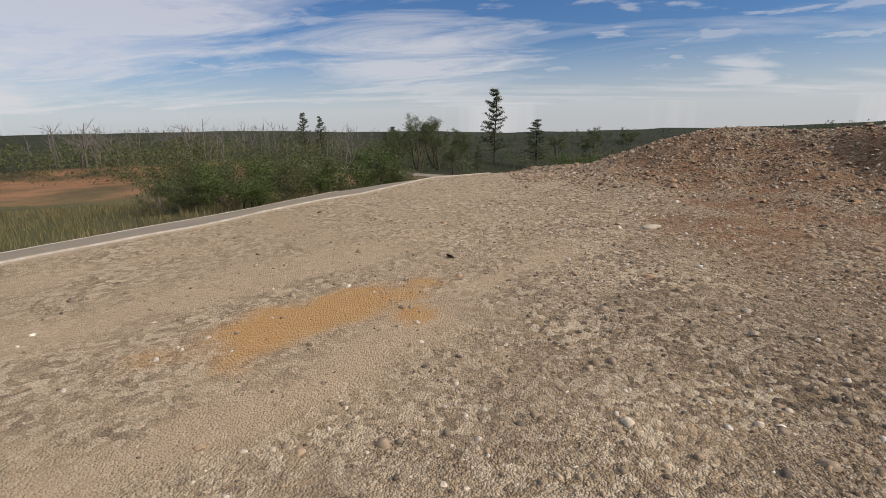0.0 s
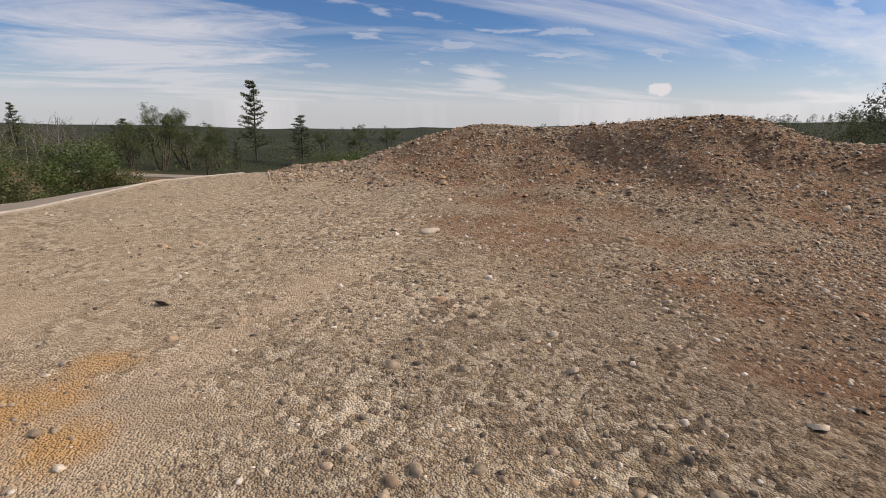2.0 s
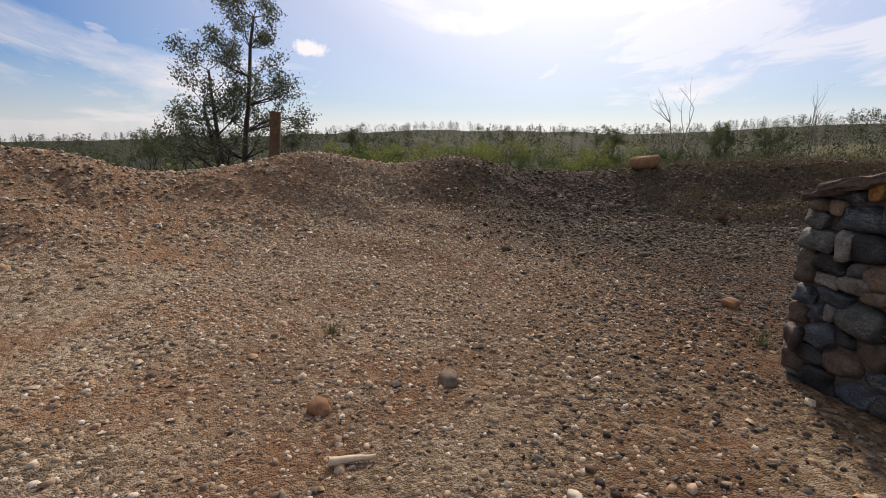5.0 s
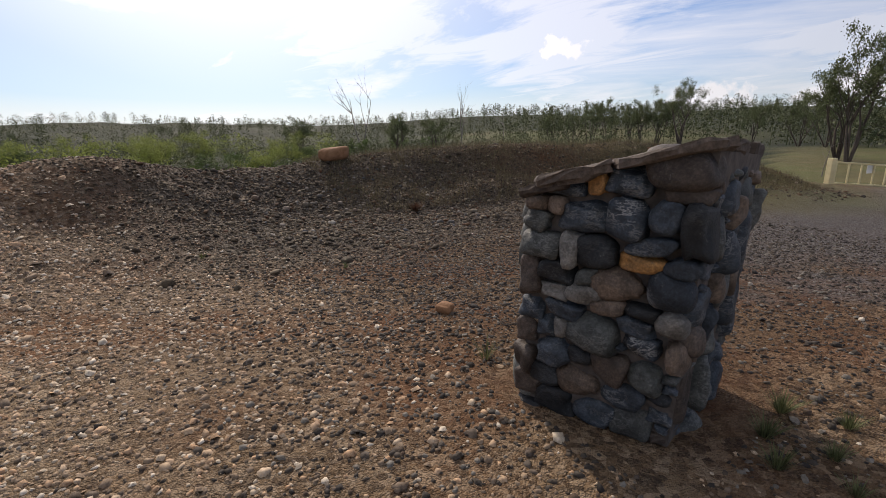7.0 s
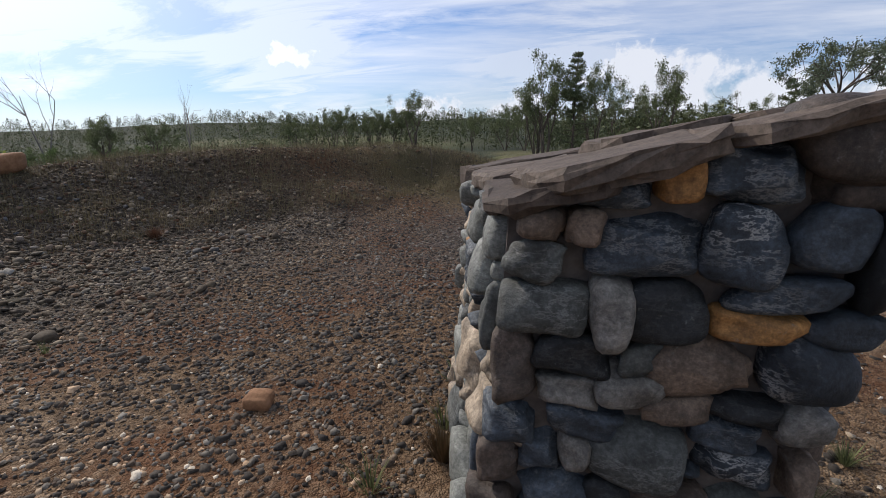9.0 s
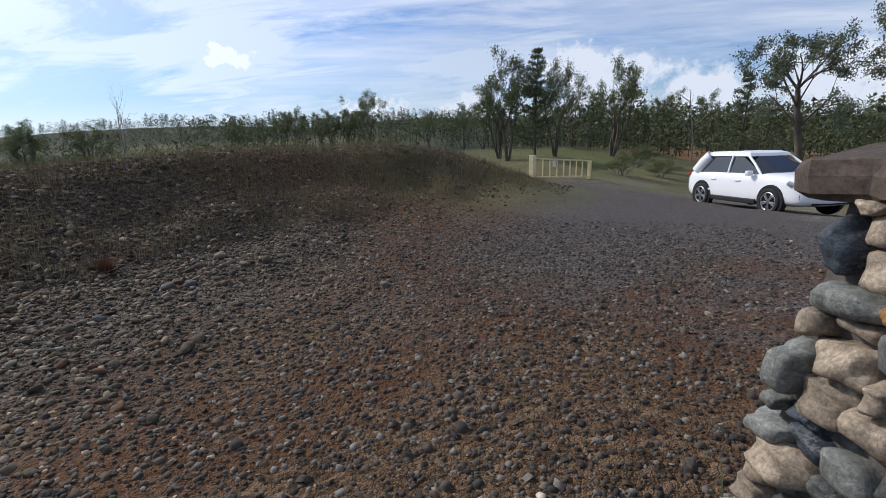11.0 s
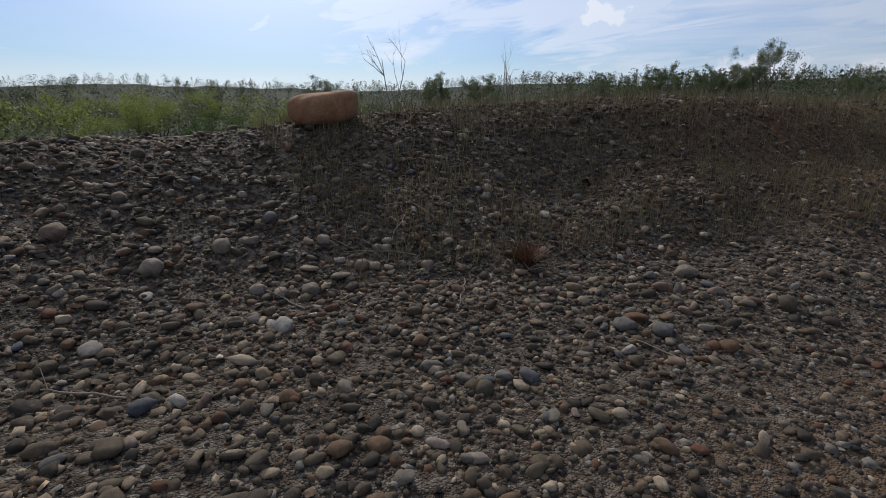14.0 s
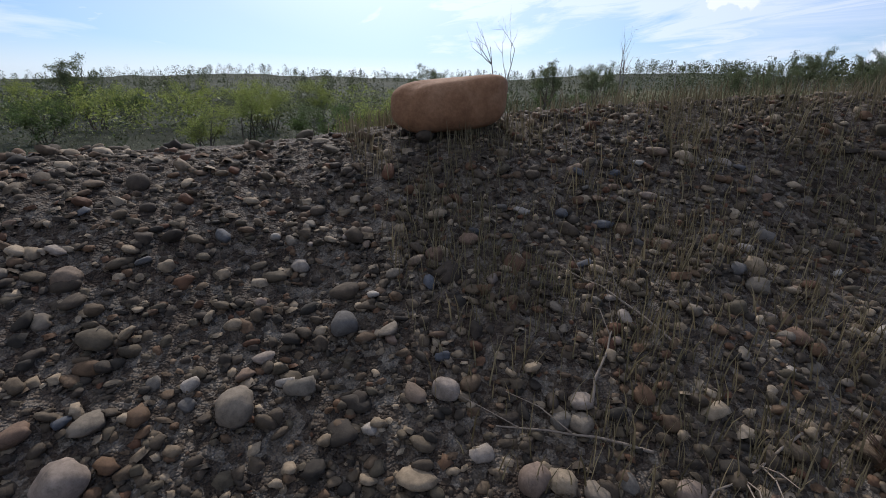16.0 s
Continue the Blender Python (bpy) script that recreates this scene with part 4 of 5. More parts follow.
v, f = tube([(0.0, 0.0, top * 0.4), (-0.5, 0.35, top * 0.48), (-1.1, 0.8, top * 0.42), (-1.6, 1.2, top * 0.25)], [0.05, 0.04, 0.03, 0.015], 6)
under(new("branch", mesh_from("branch", v, f, M_BARK, True)), stump)
tagged(stump, "broken reddish brown tree stump behind the gravel heap", "stump")


def twig(x, y, length, turn, label, mat=M_STICK, r0=0.012, rise=0.08, forks=0, category="stick"):
    r = np.random.default_rng(int(abs(x * 100 + y * 37)))
    z0 = land_at(x, y)
    n = 7
    pts, rad = [], np.linspace(r0, r0 * 0.45, n)
    for i in range(n):
        s = length * i / (n - 1)
        px, py = x + s * math.cos(radians(turn)) + r.normal(0, length * 0.012), y + s * math.sin(radians(turn)) + r.normal(0, length * 0.012)
        pts.append((px, py, land_at(px, py) + r0 + rise * math.sin(math.pi * i / (n - 1)) * r.uniform(0.3, 1)))
    pieces = [tube(pts, rad, 6)]
    for k in range(forks):
        q = r.integers(2, n - 1)
        a = radians(turn + r.uniform(-60, 60))
        s = length * r.uniform(0.25, 0.5)
        p = np.array(pts[q])
        pieces.append(tube([p, p + (s * 0.5 * math.cos(a), s * 0.5 * math.sin(a), 0.07), p + (s * math.cos(a), s * math.sin(a), r.uniform(0.02, 0.16))], [rad[q] * 0.7, rad[q] * 0.5, rad[q] * 0.25], 5))
    v, f = joined(pieces)
    return tagged(new("stick", mesh_from("stick", v, f, mat, True)), label, category)


twig(3.3, 2.62, 0.24, -78, "pale bleached stick lying on the dirt", M_STICK, 0.026, 0.0)
for x, y, s, a, k in [(10.95, -3.0, 0.5, 60, 2), (11.2, -3.35, 0.55, 20, 3), (11.15, -2.9, 0.4, -50, 2), (10.85, -3.55, 0.7, 100, 4), (10.6, -3.2, 0.45, 140, 2), (10.4, -4.1, 0.5, 75, 3), (9.95, -4.75, 0.4, 40, 2), (11.5, -0.6, 0.35, 80, 1), (10.2, -1.2, 0.4, 60, 1), (9.2, -3.6, 0.35, 10, 0), (9.4, -10.4, 0.5, 30, 3), (12.7, -6.4, 0.9, -70, 4), (10.7, -2.1, 0.5, 30, 3)]:
    tagged(twig(x, y, s, a, "dry weathered branch lying on the cobbles", M_TWIG, 0.0055, 0.03, k), group="dry branches")
v, f = joined([tube([(9.38, -10.46, land_at(9.38, -10.46) - 0.05), (9.36, -10.45, land_at(9.38, -10.46) + 0.35), (9.4, -10.44, land_at(9.38, -10.46) + 0.72)], [0.018, 0.014, 0.006], 6)])
tagged(new("dead_stalk", mesh_from("dead_stalk", v, f, M_BARK, True)), "upright dark dead stalk on the heap's flank", "stalk")


def tuft(name, x, y, h, count, mat, label, category, wide=0.5, group=""):
    r = np.random.default_rng(int(abs(x * 91 + y * 53)))
    z = land_at(x, y)
    a, s = r.uniform(0, 6.28, count), r.uniform(0.05, wide, count)
    ln = h * r.uniform(0.5, 1.1, count)
    tip = np.stack([x + ln * s * np.cos(a), y + ln * s * np.sin(a), z + ln], 1)
    foot = np.stack([x + 0.12 * h * np.cos(a), y + 0.12 * h * np.sin(a), np.full(count, z - 0.02)], 1)
    w = np.stack([-np.sin(a), np.cos(a), 0 * a], 1) * 0.006 * h / 0.3
    mid = (foot + tip) / 2 + np.array([0, 0, 0.08 * h])
    v = np.stack([foot - w, foot + w, mid + w * 0.8, mid - w * 0.8, tip], 1).reshape(-1, 3)
    b = np.arange(count)[:, None] * 5
    f = np.concatenate([b + np.array([[0, 1, 2]]), b + np.array([[0, 2, 3]]), b + np.array([[3, 2, 4]])])
    return tagged(new(name, mesh_from(name, v, f, mat)), label, category, group)


tuft("red_shrub", 10.6, -3.75, 0.2, 240, M_REDSHRUB, "rusty red dry shrub on the cobble slope", "shrub", 1.5)
tuft("red_shrub", 4.75, -1.1, 0.16, 260, M_REDSHRUB, "rusty red dry weeds at the foot of the stonework", "shrub", 1.2)
for x, y, h, n in [(4.85, -1.35, 0.16, 60), (4.95, -0.75, 0.14, 50), (4.9, -1.75, 0.18, 60), (5.16, 2.99, 0.12, 60), (3.25, -1.3, 0.11, 160), (3.1, -1.05, 0.1, 140), (2.95, -1.35, 0.09, 140), (3.3, -1.65, 0.12, 140), (2.8, -1.1, 0.08, 110), (3.0, -1.75, 0.1, 120), (2.7, -1.5, 0.08, 110), (8.0, -1.0, 0.1, 40), (9.0, 0.5, 0.1, 40)]:
    tuft("weed", x, y, h, n, M_BRUSH, "small green weed growing in the gravel", "weed", 1.6, "weeds")

# ---- gate ----
gate = new("metal_gate")
ga, gb = Vector((8.25, -19.2)), Vector((6.25, -23.6))
gdir = (gb - ga).normalized()
gz = [land_at(*ga), land_at(*gb)]
glen = (gb - ga).length
gturn = math.degrees(math.atan2(gdir.y, gdir.x))
gate.matrix_basis = pose(ga.x, ga.y, gz[0], 0, 0, gturn)
drop = gz[1] - gz[0]
for px, s, hh in ((0, 0.2, 0.95), (glen - 0.1, 0.13, 0.8)):
    part("post", box(bmesh.new(), (s, s, hh + 0.3), (px, 0, drop * px / glen + hh / 2 - 0.15), 0, 0.012), M_GATE, gate)
part("post", box(bmesh.new(), (0.1, 0.1, 0.95), (glen + 0.12, 0.12, drop + 0.35), 0, 0.01, (0, 6)), M_GATE, gate)
frame_tilt = -math.degrees(math.atan2(drop, glen))
for zz in (0.1, 0.82):
    part("rail", box(bmesh.new(), (glen - 0.3, 0.06, 0.06), (glen / 2, 0, drop / 2 + zz), 0, 0.008, (0, frame_tilt)), M_GATE, gate)
for i in range(9):
    px = 0.2 + (glen - 0.45) * i / 8
    part("bar", box(bmesh.new(), (0.045, 0.045, 0.7), (px, 0, drop * px / glen + 0.46), 0, 0.006), M_GATE, gate)
sgn = part("sign", box(bmesh.new(), (0.3, 0.012, 0.3), (glen * 0.36, 0.045, drop * 0.36 + 0.66), 0, 0.004), M_SIGN, gate, "small white metal sign")
for k in range(3):
    part("sign_mark", box(bmesh.new(), (0.2, 0.004, 0.03), (glen * 0.36, 0.054, drop * 0.36 + 0.74 - 0.08 * k)), M_INK, sgn)
tagged(gate, "cream-painted steel barrier gate with upright bars, closed", "gate")

# ---- car ----


def loft(rings, closed_ends=True):
    k = len(rings[0])
    v = np.concatenate([np.asarray(r, float) for r in rings])
    bm = bmesh.new()
    vs = [bm.verts.new(p) for p in v]
    for i in range(len(rings) - 1):
        for j in range(k):
            j2 = (j + 1) % k
            bm.faces.new((vs[i * k + j], vs[i * k + j2], vs[(i + 1) * k + j2], vs[(i + 1) * k + j]))
    if closed_ends:
        bm.faces.new(vs[:k][::-1])
        bm.faces.new(vs[-k:])
    bmesh.ops.recalc_face_normals(bm, faces=bm.faces)
    return bm


def car_body():
    st = [(-2.22, 0.66, 0.48, 0.92), (-2.16, 0.80, 0.36, 1.0), (-1.95, 0.885, 0.27, 1.05), (-1.5, 0.92, 0.24, 1.06), (-0.5, 0.925, 0.22, 1.07), (0.6, 0.925, 0.22, 1.05), (1.15, 0.92, 0.24, 1.04), (1.6, 0.9, 0.26, 1.0), (1.95, 0.86, 0.26, 0.94), (2.14, 0.78, 0.28, 0.84), (2.24, 0.62, 0.36, 0.72)]
    rings = []
    for y, w, b, t in st:
        h = t - b
        half = [(0.55 * w, b), (0.93 * w, b + 0.04), (1.0 * w, b + 0.22 * h), (1.0 * w, b + 0.5 * h), (0.985 * w, b + 0.72 * h), (0.94 * w, b + 0.92 * h), (0.8 * w, t), (0.4 * w, t + 0.025)]
        rings.append([(x, y, z) for x, z in half] + [(-x, y, z) for x, z in half[::-1]])
    bm = loft(rings)
    bmesh.ops.subdivide_edges(bm, edges=bm.edges[:], cuts=1, smooth=0.6, use_grid_fill=True)
    return bm


def cabin(grow_by, z0, z1, low, high):
    rings = []
    for q in range(6):
        t = q / 5
        z = z0 + (z1 - z0) * t
        yb, yf = low[0] + (high[0] - low[0]) * t, low[1] + (high[1] - low[1]) * t
        w = 0.83 + (0.62 - 0.83) * t + grow_by
        ym = (yb + yf) / 2
        rings.append([(w, yb + 0.25, z), (w, ym, z), (w * 0.97, yf - 0.3, z), (w * 0.6, yf - 0.02, z), (-w * 0.6, yf - 0.02, z), (-w * 0.97, yf - 0.3, z), (-w, ym, z), (-w, yb + 0.25, z), (-w * 0.7, yb, z), (w * 0.7, yb, z)])
    return loft(rings)


car = new("car")
front, rear = Vector((1.35, -14.8)), Vector((2.54, -17.1))
head = (front - rear).normalized()
mid = (front + rear) / 2 - Vector((head.y, -head.x)) * 0.86
fz, bz = land_at(*(mid + head * 1.34)), land_at(*(mid - head * 1.34))
cz = (fz + bz) / 2 + 0.01
car.matrix_basis = pose(mid.x, mid.y, cz, 0, 0, math.degrees(math.atan2(head.y, head.x)) - 90) @ pose(0, 0, 0, math.degrees(math.atan2(fz - bz, 2.68)), 0, 0)
body = part("body", car_body(), M_CAR, car, smooth=True)
cab = part("cabin_glass", cabin(0.0, 1.02, 1.55, (-2.02, 1.2), (-1.5, 0.15)), M_GLASS, car, "dark tinted windows")
roof = part("roof", loft([[(w * 0.64, yb, z), (w * 0.66, 0.1 - 0.9, z + 0.012), (w * 0.62, yf, z), (-w * 0.62, yf, z), (-w * 0.66, 0.1 - 0.9, z + 0.012), (-w * 0.64, yb, z)] for w, yb, yf, z in ((1.04, -1.68, 0.24, 1.5), (1.0, -1.66, 0.2, 1.58), (0.8, -1.45, 0.02, 1.64))]), M_CAR, car, smooth=False)
for s in (1, -1):
    for pts, r0 in (([(0.8, 0.86, 1.0), (0.71, 0.5, 1.3), (0.635, 0.16, 1.53)], 0.035), ([(0.84, -0.35, 1.0), (0.74, -0.38, 1.3), (0.645, -0.4, 1.54)], 0.03), ([(0.76, -1.78, 1.04), (0.68, -1.58, 1.32), (0.58, -1.4, 1.52)], 0.2)):
        v, f = tube([(s * x, y, z) for x, y, z in pts], [r0] * 3, 8)
        under(new("pillar", mesh_from("pillar", v, f, M_CAR, True)), car)
    part("mirror", box(bmesh.new(), (0.2, 0.12, 0.14), (s * 0.98, 0.62, 1.06), s * 12, 0.04), M_CAR, car)
    lampm = part("headlight", box(bmesh.new(), (0.3, 0.42, 0.12), (s * 0.72, 1.93, 0.8), s * 32, 0.04, (-14, 0)), M_LAMP, car, "clear headlight")
    fog = bmesh.new()
    bmesh.ops.create_cone(fog, cap_ends=True, segments=20, radius1=0.15, radius2=0.13, depth=0.1, matrix=pose(s * 0.66, 2.12, 0.5, 90, 0, s * -24))
    part("fog_light", fog, M_TRIM, car)
    part("tail_light", box(bmesh.new(), (0.22, 0.14, 0.12), (s * 0.74, -2.08, 0.93), 0, 0.03), plain("red_lens", (0.3, 0.02, 0.02), 0.2), car)
    part("sill", box(bmesh.new(), (0.1, 1.75, 0.14), (s * 0.9, -0.02, 0.3), 0, 0.03), M_TRIM, car)
    for yy in (-0.85, 0.15):
        part("door_handle", box(bmesh.new(), (0.03, 0.2, 0.035), (s * 0.925, yy, 0.84), 0, 0.01), M_CAR, car)
    for yy in (1.33, -1.34):
        arch = bmesh.new()
        bmesh.ops.create_cone(arch, cap_ends=True, segments=32, radius1=0.44, radius2=0.42, depth=0.12, matrix=pose(s * 0.875, yy, 0.36, 0, 90 * s, 0))
        part("wheel_arch", arch, M_TRIM, car)
        wheel = new("wheel")
        wheel.parent = car
        wheel.matrix_basis = pose(s * 0.86, yy, 0.345, 0, 90 * s, 0)
        prof = [(0.24, -0.11), (0.32, -0.115), (0.345, -0.08), (0.345, 0.08), (0.32, 0.115), (0.24, 0.11)]
        seg_n = 28
        tv = np.array([(r * math.cos(6.2832 * i / seg_n), r * math.sin(6.2832 * i / seg_n), z) for i in range(seg_n) for r, z in prof])
        tf = np.array([(i * 6 + j, i * 6 + (j + 1) % 6, ((i + 1) % seg_n) * 6 + (j + 1) % 6, ((i + 1) % seg_n) * 6 + j) for i in range(seg_n) for j in range(6)])
        under(new("tyre", mesh_from("tyre", tv, tf, M_TYRE, True)), wheel)
        rim = bmesh.new()
        bmesh.ops.create_cone(rim, cap_ends=True, segments=28, radius1=0.245, radius2=0.235, depth=0.02, matrix=pose(0, 0, 0.02))
        part("rim_well", rim, M_TRIM, wheel)
        sp = bmesh.new()
        for i in range(5):
            for da in (-9, 9):
                box(sp, (0.2, 0.035, 0.03), (0.12 * math.cos(radians(72 * i + da)), 0.12 * math.sin(radians(72 * i + da)), 0.095), 72 * i + da, 0.008)
        bmesh.ops.create_cone(sp, cap_ends=True, segments=16, radius1=0.06, radius2=0.05, depth=0.03, matrix=pose(0, 0, 0.1))
        rv, rf = tube([(0.235 * math.cos(a), 0.235 * math.sin(a), 0.1) for a in np.linspace(0, 6.2832, 29)], [0.018] * 29, 6)
        part("rim", sp, M_RIM, wheel)
        under(new("rim_ring", mesh_from("rim_ring", rv, rf, M_RIM, True)), wheel)
part("grille", box(bmesh.new(), (0.95, 0.1, 0.13), (0, 2.2, 0.68), 0, 0.03), M_TRIM, car)
part("lower_intake", box(bmesh.new(), (1.1, 0.12, 0.12), (0, 2.17, 0.36), 0, 0.03), M_TRIM, car)
part("grille_badge", box(bmesh.new(), (0.13, 0.03, 0.05), (0, 2.235, 0.775), 0, 0.015), M_CHROME, car)
part("plate", box(bmesh.new(), (0.32, 0.02, 0.15), (0, 2.265, 0.52), 0, 0.006), M_SIGN, car)
part("plate_bar", box(bmesh.new(), (0.24, 0.006, 0.05), (0, 2.277, 0.52)), M_INK, car)
tagged(car, "white compact SUV parked on the gravel", "car")

# ---- loose stones ----


def stones(name, x, y, size, template, mat, label, seed, flat=(0.45, 0.8), sink=0.25, parent=None, lumpy=0.14):
    """Many stones as one mesh, each on the ground."""
    r = np.random.default_rng(seed)
    tv, tf = template
    n, m = len(x), len(tv)
    z = land(x, y)
    sc = np.stack([size * r.uniform(0.8, 1.35, n), size * r.uniform(0.7, 1.05, n), size * r.uniform(*flat, n)], 1)
    shape = np.ones((n, m))
    for _ in range(3):
        d = r.normal(0, 1, (n, 3))
        shape += lumpy * np.sin(np.einsum("mk,nk->nm", tv, d) * 2.2 + r.uniform(0, 6.28, (n, 1)))
    v = tv[None] * shape[:, :, None] * sc[:, None]
    e = np.stack([r.normal(0, 0.3, n), r.normal(0, 0.3, n), r.uniform(0, 6.28, n)], 1)
    ca, sa, cb, sb, cc, ss = np.cos(e[:, 0]), np.sin(e[:, 0]), np.cos(e[:, 1]), np.sin(e[:, 1]), np.cos(e[:, 2]), np.sin(e[:, 2])
    rot = np.zeros((n, 3, 3))
    rot[:, 0] = np.stack([cc * cb, cc * sb * sa - ss * ca, cc * sb * ca + ss * sa], 1)
    rot[:, 1] = np.stack([ss * cb, ss * sb * sa + cc * ca, ss * sb * ca - cc * sa], 1)
    rot[:, 2] = np.stack([-sb, cb * sa, cb * ca], 1)
    v = np.einsum("nij,nmj->nmi", rot, v)
    v += np.stack([x, y, z + sc[:, 2] * (1 - 2 * sink) * 0.8], 1)[:, None]
    f = (tf[None] + (np.arange(n) * m)[:, None, None]).reshape(-1, 3)
    ob = new(name, mesh_from(name, v.reshape(-1, 3), f, mat, m > 20))
    if parent:
        ob.parent = parent
    return tagged(ob, label, kind="stuff")


def chip_template(k=5):
    """An angular stone with a broken flat top; its open underside is sunk in the dirt."""
    a = np.arange(k) * 2 * np.pi / k
    v = np.concatenate([np.c_[np.cos(a), np.sin(a), 0 * a - 0.7], np.c_[0.82 * np.cos(a + 0.2), 0.82 * np.sin(a + 0.2), 0 * a + 0.55 + 0.2 * np.cos(a * 2)]])
    f = [(i, (i + 1) % k, k + (i + 1) % k) for i in range(k)] + [(i, k + (i + 1) % k, k + i) for i in range(k)] + [(k, k + i, k + i + 1) for i in range(1, k - 1)]
    return v, np.array(f)


CHIP = chip_template()


def scatter(n, x0, x1, y0, y1, seed, keep):
    r = np.random.default_rng(seed)
    xs, ys = r.uniform(x0, x1, n * 4), r.uniform(y0, y1, n * 4)
    ok = keep(xs, ys, r.random(n * 4))
    return xs[ok][:n], ys[ok][:n]


def lot_side(x, y):
    return np.interp(y, FINE[::-1, 1], FINE[::-1, 0]) - x


def clear(x, y):
    """Away from the stonework and off the road."""
    return ~((np.abs(x - 4.02) < 0.75) & (np.abs(y + 1.2) < 0.75)) & (road_side(x, y) < -0.3)


sr = np.random.default_rng(77)
x, y = scatter(5000, 7.6, 13.2, -6.6, 1.6, 81, lambda a, b, r: (lot_side(a, b) > -0.4) & (r < 0.1 + 0.9 * step(2.6, 0.2, np.hypot((a - 11.0) / 1.5, (b + 2.6) / 2.0))))
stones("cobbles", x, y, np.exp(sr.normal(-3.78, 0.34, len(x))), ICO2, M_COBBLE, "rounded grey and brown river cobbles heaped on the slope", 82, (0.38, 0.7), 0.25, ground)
x, y = scatter(68000, 3.0, 13.0, -9.5, 5.0, 83, lambda a, b, r: (lot_side(a, b) > -0.3) & clear(a, b) & (r < 0.25 + 0.75 * step(2.5, 7.0, a + 0.5 * waves(a, b, 97, 0.8, 3)) * step(-9.5, -6, b)))
size = np.exp(sr.normal(-4.24, 0.34, len(x)))
grey = x + sr.normal(0, 0.8, len(x)) > 8.3 - 0.25 * np.clip(y, -6, 0) + 1.2 * np.clip(y, 0, 4)
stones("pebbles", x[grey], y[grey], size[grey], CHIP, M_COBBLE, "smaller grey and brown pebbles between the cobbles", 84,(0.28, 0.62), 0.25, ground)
tan = ~grey & (y + 0.25 * x + sr.normal(0, 0.9, len(x)) > 2.0)
stones("pebbles", x[tan], y[tan], size[tan], CHIP, M_BROWN, "tan and brown pebbles strewn over the dirt", 93, (0.28, 0.62), 0.25, ground)
grey = grey | tan
stones("pebbles", x[~grey], y[~grey], size[~grey], CHIP, M_SHADED_LOTSTONE, "brown and grey pebbles strewn over the dirt", 92,(0.28, 0.62), 0.25, ground)
x, y = scatter(26000, -3.5, 9.5, -12.0, 10.0, 85, lambda a, b, r: clear(a, b) & (r < (0.16 + 0.75 * step(-1.6, 1.6, a + 0.8 * waves(a, b, 87, 0.8, 3))) * step(9.5, 6, a) * step(-12, -2, b) * step(10, 6.5, b)))
size = np.exp(sr.normal(-4.62, 0.5, len(x)))
pale = x - 0.12 * y + sr.normal(0, 1.0, len(x)) < 1.7
stones("gravel", x[pale], y[pale], size[pale], CHIP, M_GRAVEL, "loose tan and grey crushed gravel on the lot", 86,(0.28, 0.62), 0.25, ground)
# southern gravel takes the darkened stones, with shade in the colour
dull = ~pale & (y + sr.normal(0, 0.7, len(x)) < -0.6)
stones("gravel", x[dull], y[dull], size[dull], CHIP, M_SHADED_LOTSTONE, "loose dull brown and grey gravel on the dirt", 94, (0.28, 0.62), 0.25, ground)
pale = pale | dull
stones("gravel", x[~pale], y[~pale], size[~pale], CHIP, M_BROWN, "loose brown gravel and pebbles on the dirt", 87,(0.28, 0.62), 0.25, ground)
x, y = scatter(22000, 0.5, 12.8, 0.5, 14.5, 88, lambda a, b, r: r < step(0.5, 3.5, b) * step(4.2, 1.6, crest_distance(a, b) + 0.5 * waves(a, b, 95, 0.7, 2.5)))
stones("heap_stones", x, y, np.exp(sr.normal(-3.95, 0.42, len(x))), CHIP, M_BROWN, "brown and tan stones on the spoil heaps", 89,(0.28, 0.62), 0.22, ground)
x, y = scatter(6500, 6.5, 12.8, -17.0, -5.0, 90, lambda a, b, r: r < step(3.6, 1.4, crest_distance(a, b)))
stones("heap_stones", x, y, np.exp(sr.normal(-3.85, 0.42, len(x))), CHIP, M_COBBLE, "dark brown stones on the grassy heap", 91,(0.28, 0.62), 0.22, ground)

# dry grass stalks on the heap and along the road
gr = np.random.default_rng(99)


def blades(name, x, y, h, mat, label, wide=0.004):
    n = len(x)
    z = land(x, y)
    a = gr.uniform(0, 6.28, n)
    lean = gr.normal(0, 0.22, (n, 2)) * h[:, None]
    w = np.stack([np.cos(a), np.sin(a), 0 * a], 1) * wide * gr.uniform(0.7, 1.4, (n, 1))
    foot = np.stack([x, y, z - 0.01], 1)
    midp = foot + np.c_[lean * 0.35, h * 0.55]
    tip = foot + np.c_[lean, h]
    v = np.stack([foot - w, foot + w, midp + w * 0.8, midp - w * 0.8, tip], 1).reshape(-1, 3)
    b = np.arange(n)[:, None] * 5
    f = np.concatenate([b + np.array([[0, 1, 2]]), b + np.array([[0, 2, 3]]), b + np.array([[3, 2, 4]])])
    return tagged(new(name, mesh_from(name, v, f, mat)), label, kind="stuff")


x, y = scatter(30000, 7.2, 13.6, -15.5, -2.4, 101, lambda a, b, r: (crest_distance(a, b) < 2.3) & (r < 0.9 * step(-0.6, 0.8, waves(a, b, 103, 0.5, 2.4)) + 0.25))
blades("dry_grass", x, y, gr.uniform(0.07, 0.2, len(x)), M_STRAW, "thin dry grass stalks among the stones of the heap", 0.0026)
x, y = scatter(32000, -19, 0, -2, 26, 102, lambda a, b, r: (road_side(a, b) > 2.35 + 0.3 * r) & (road_side(a, b) < 13) & (r < 0.9 * step(-0.9, 0.6, waves(a, b, 105, 0.7, 3.4)) + 0.2))
blades("roadside_grass", x, y, gr.uniform(0.06, 0.22, len(x)), M_DRYBUSH, "dry grass and weeds beyond the road", 0.005)

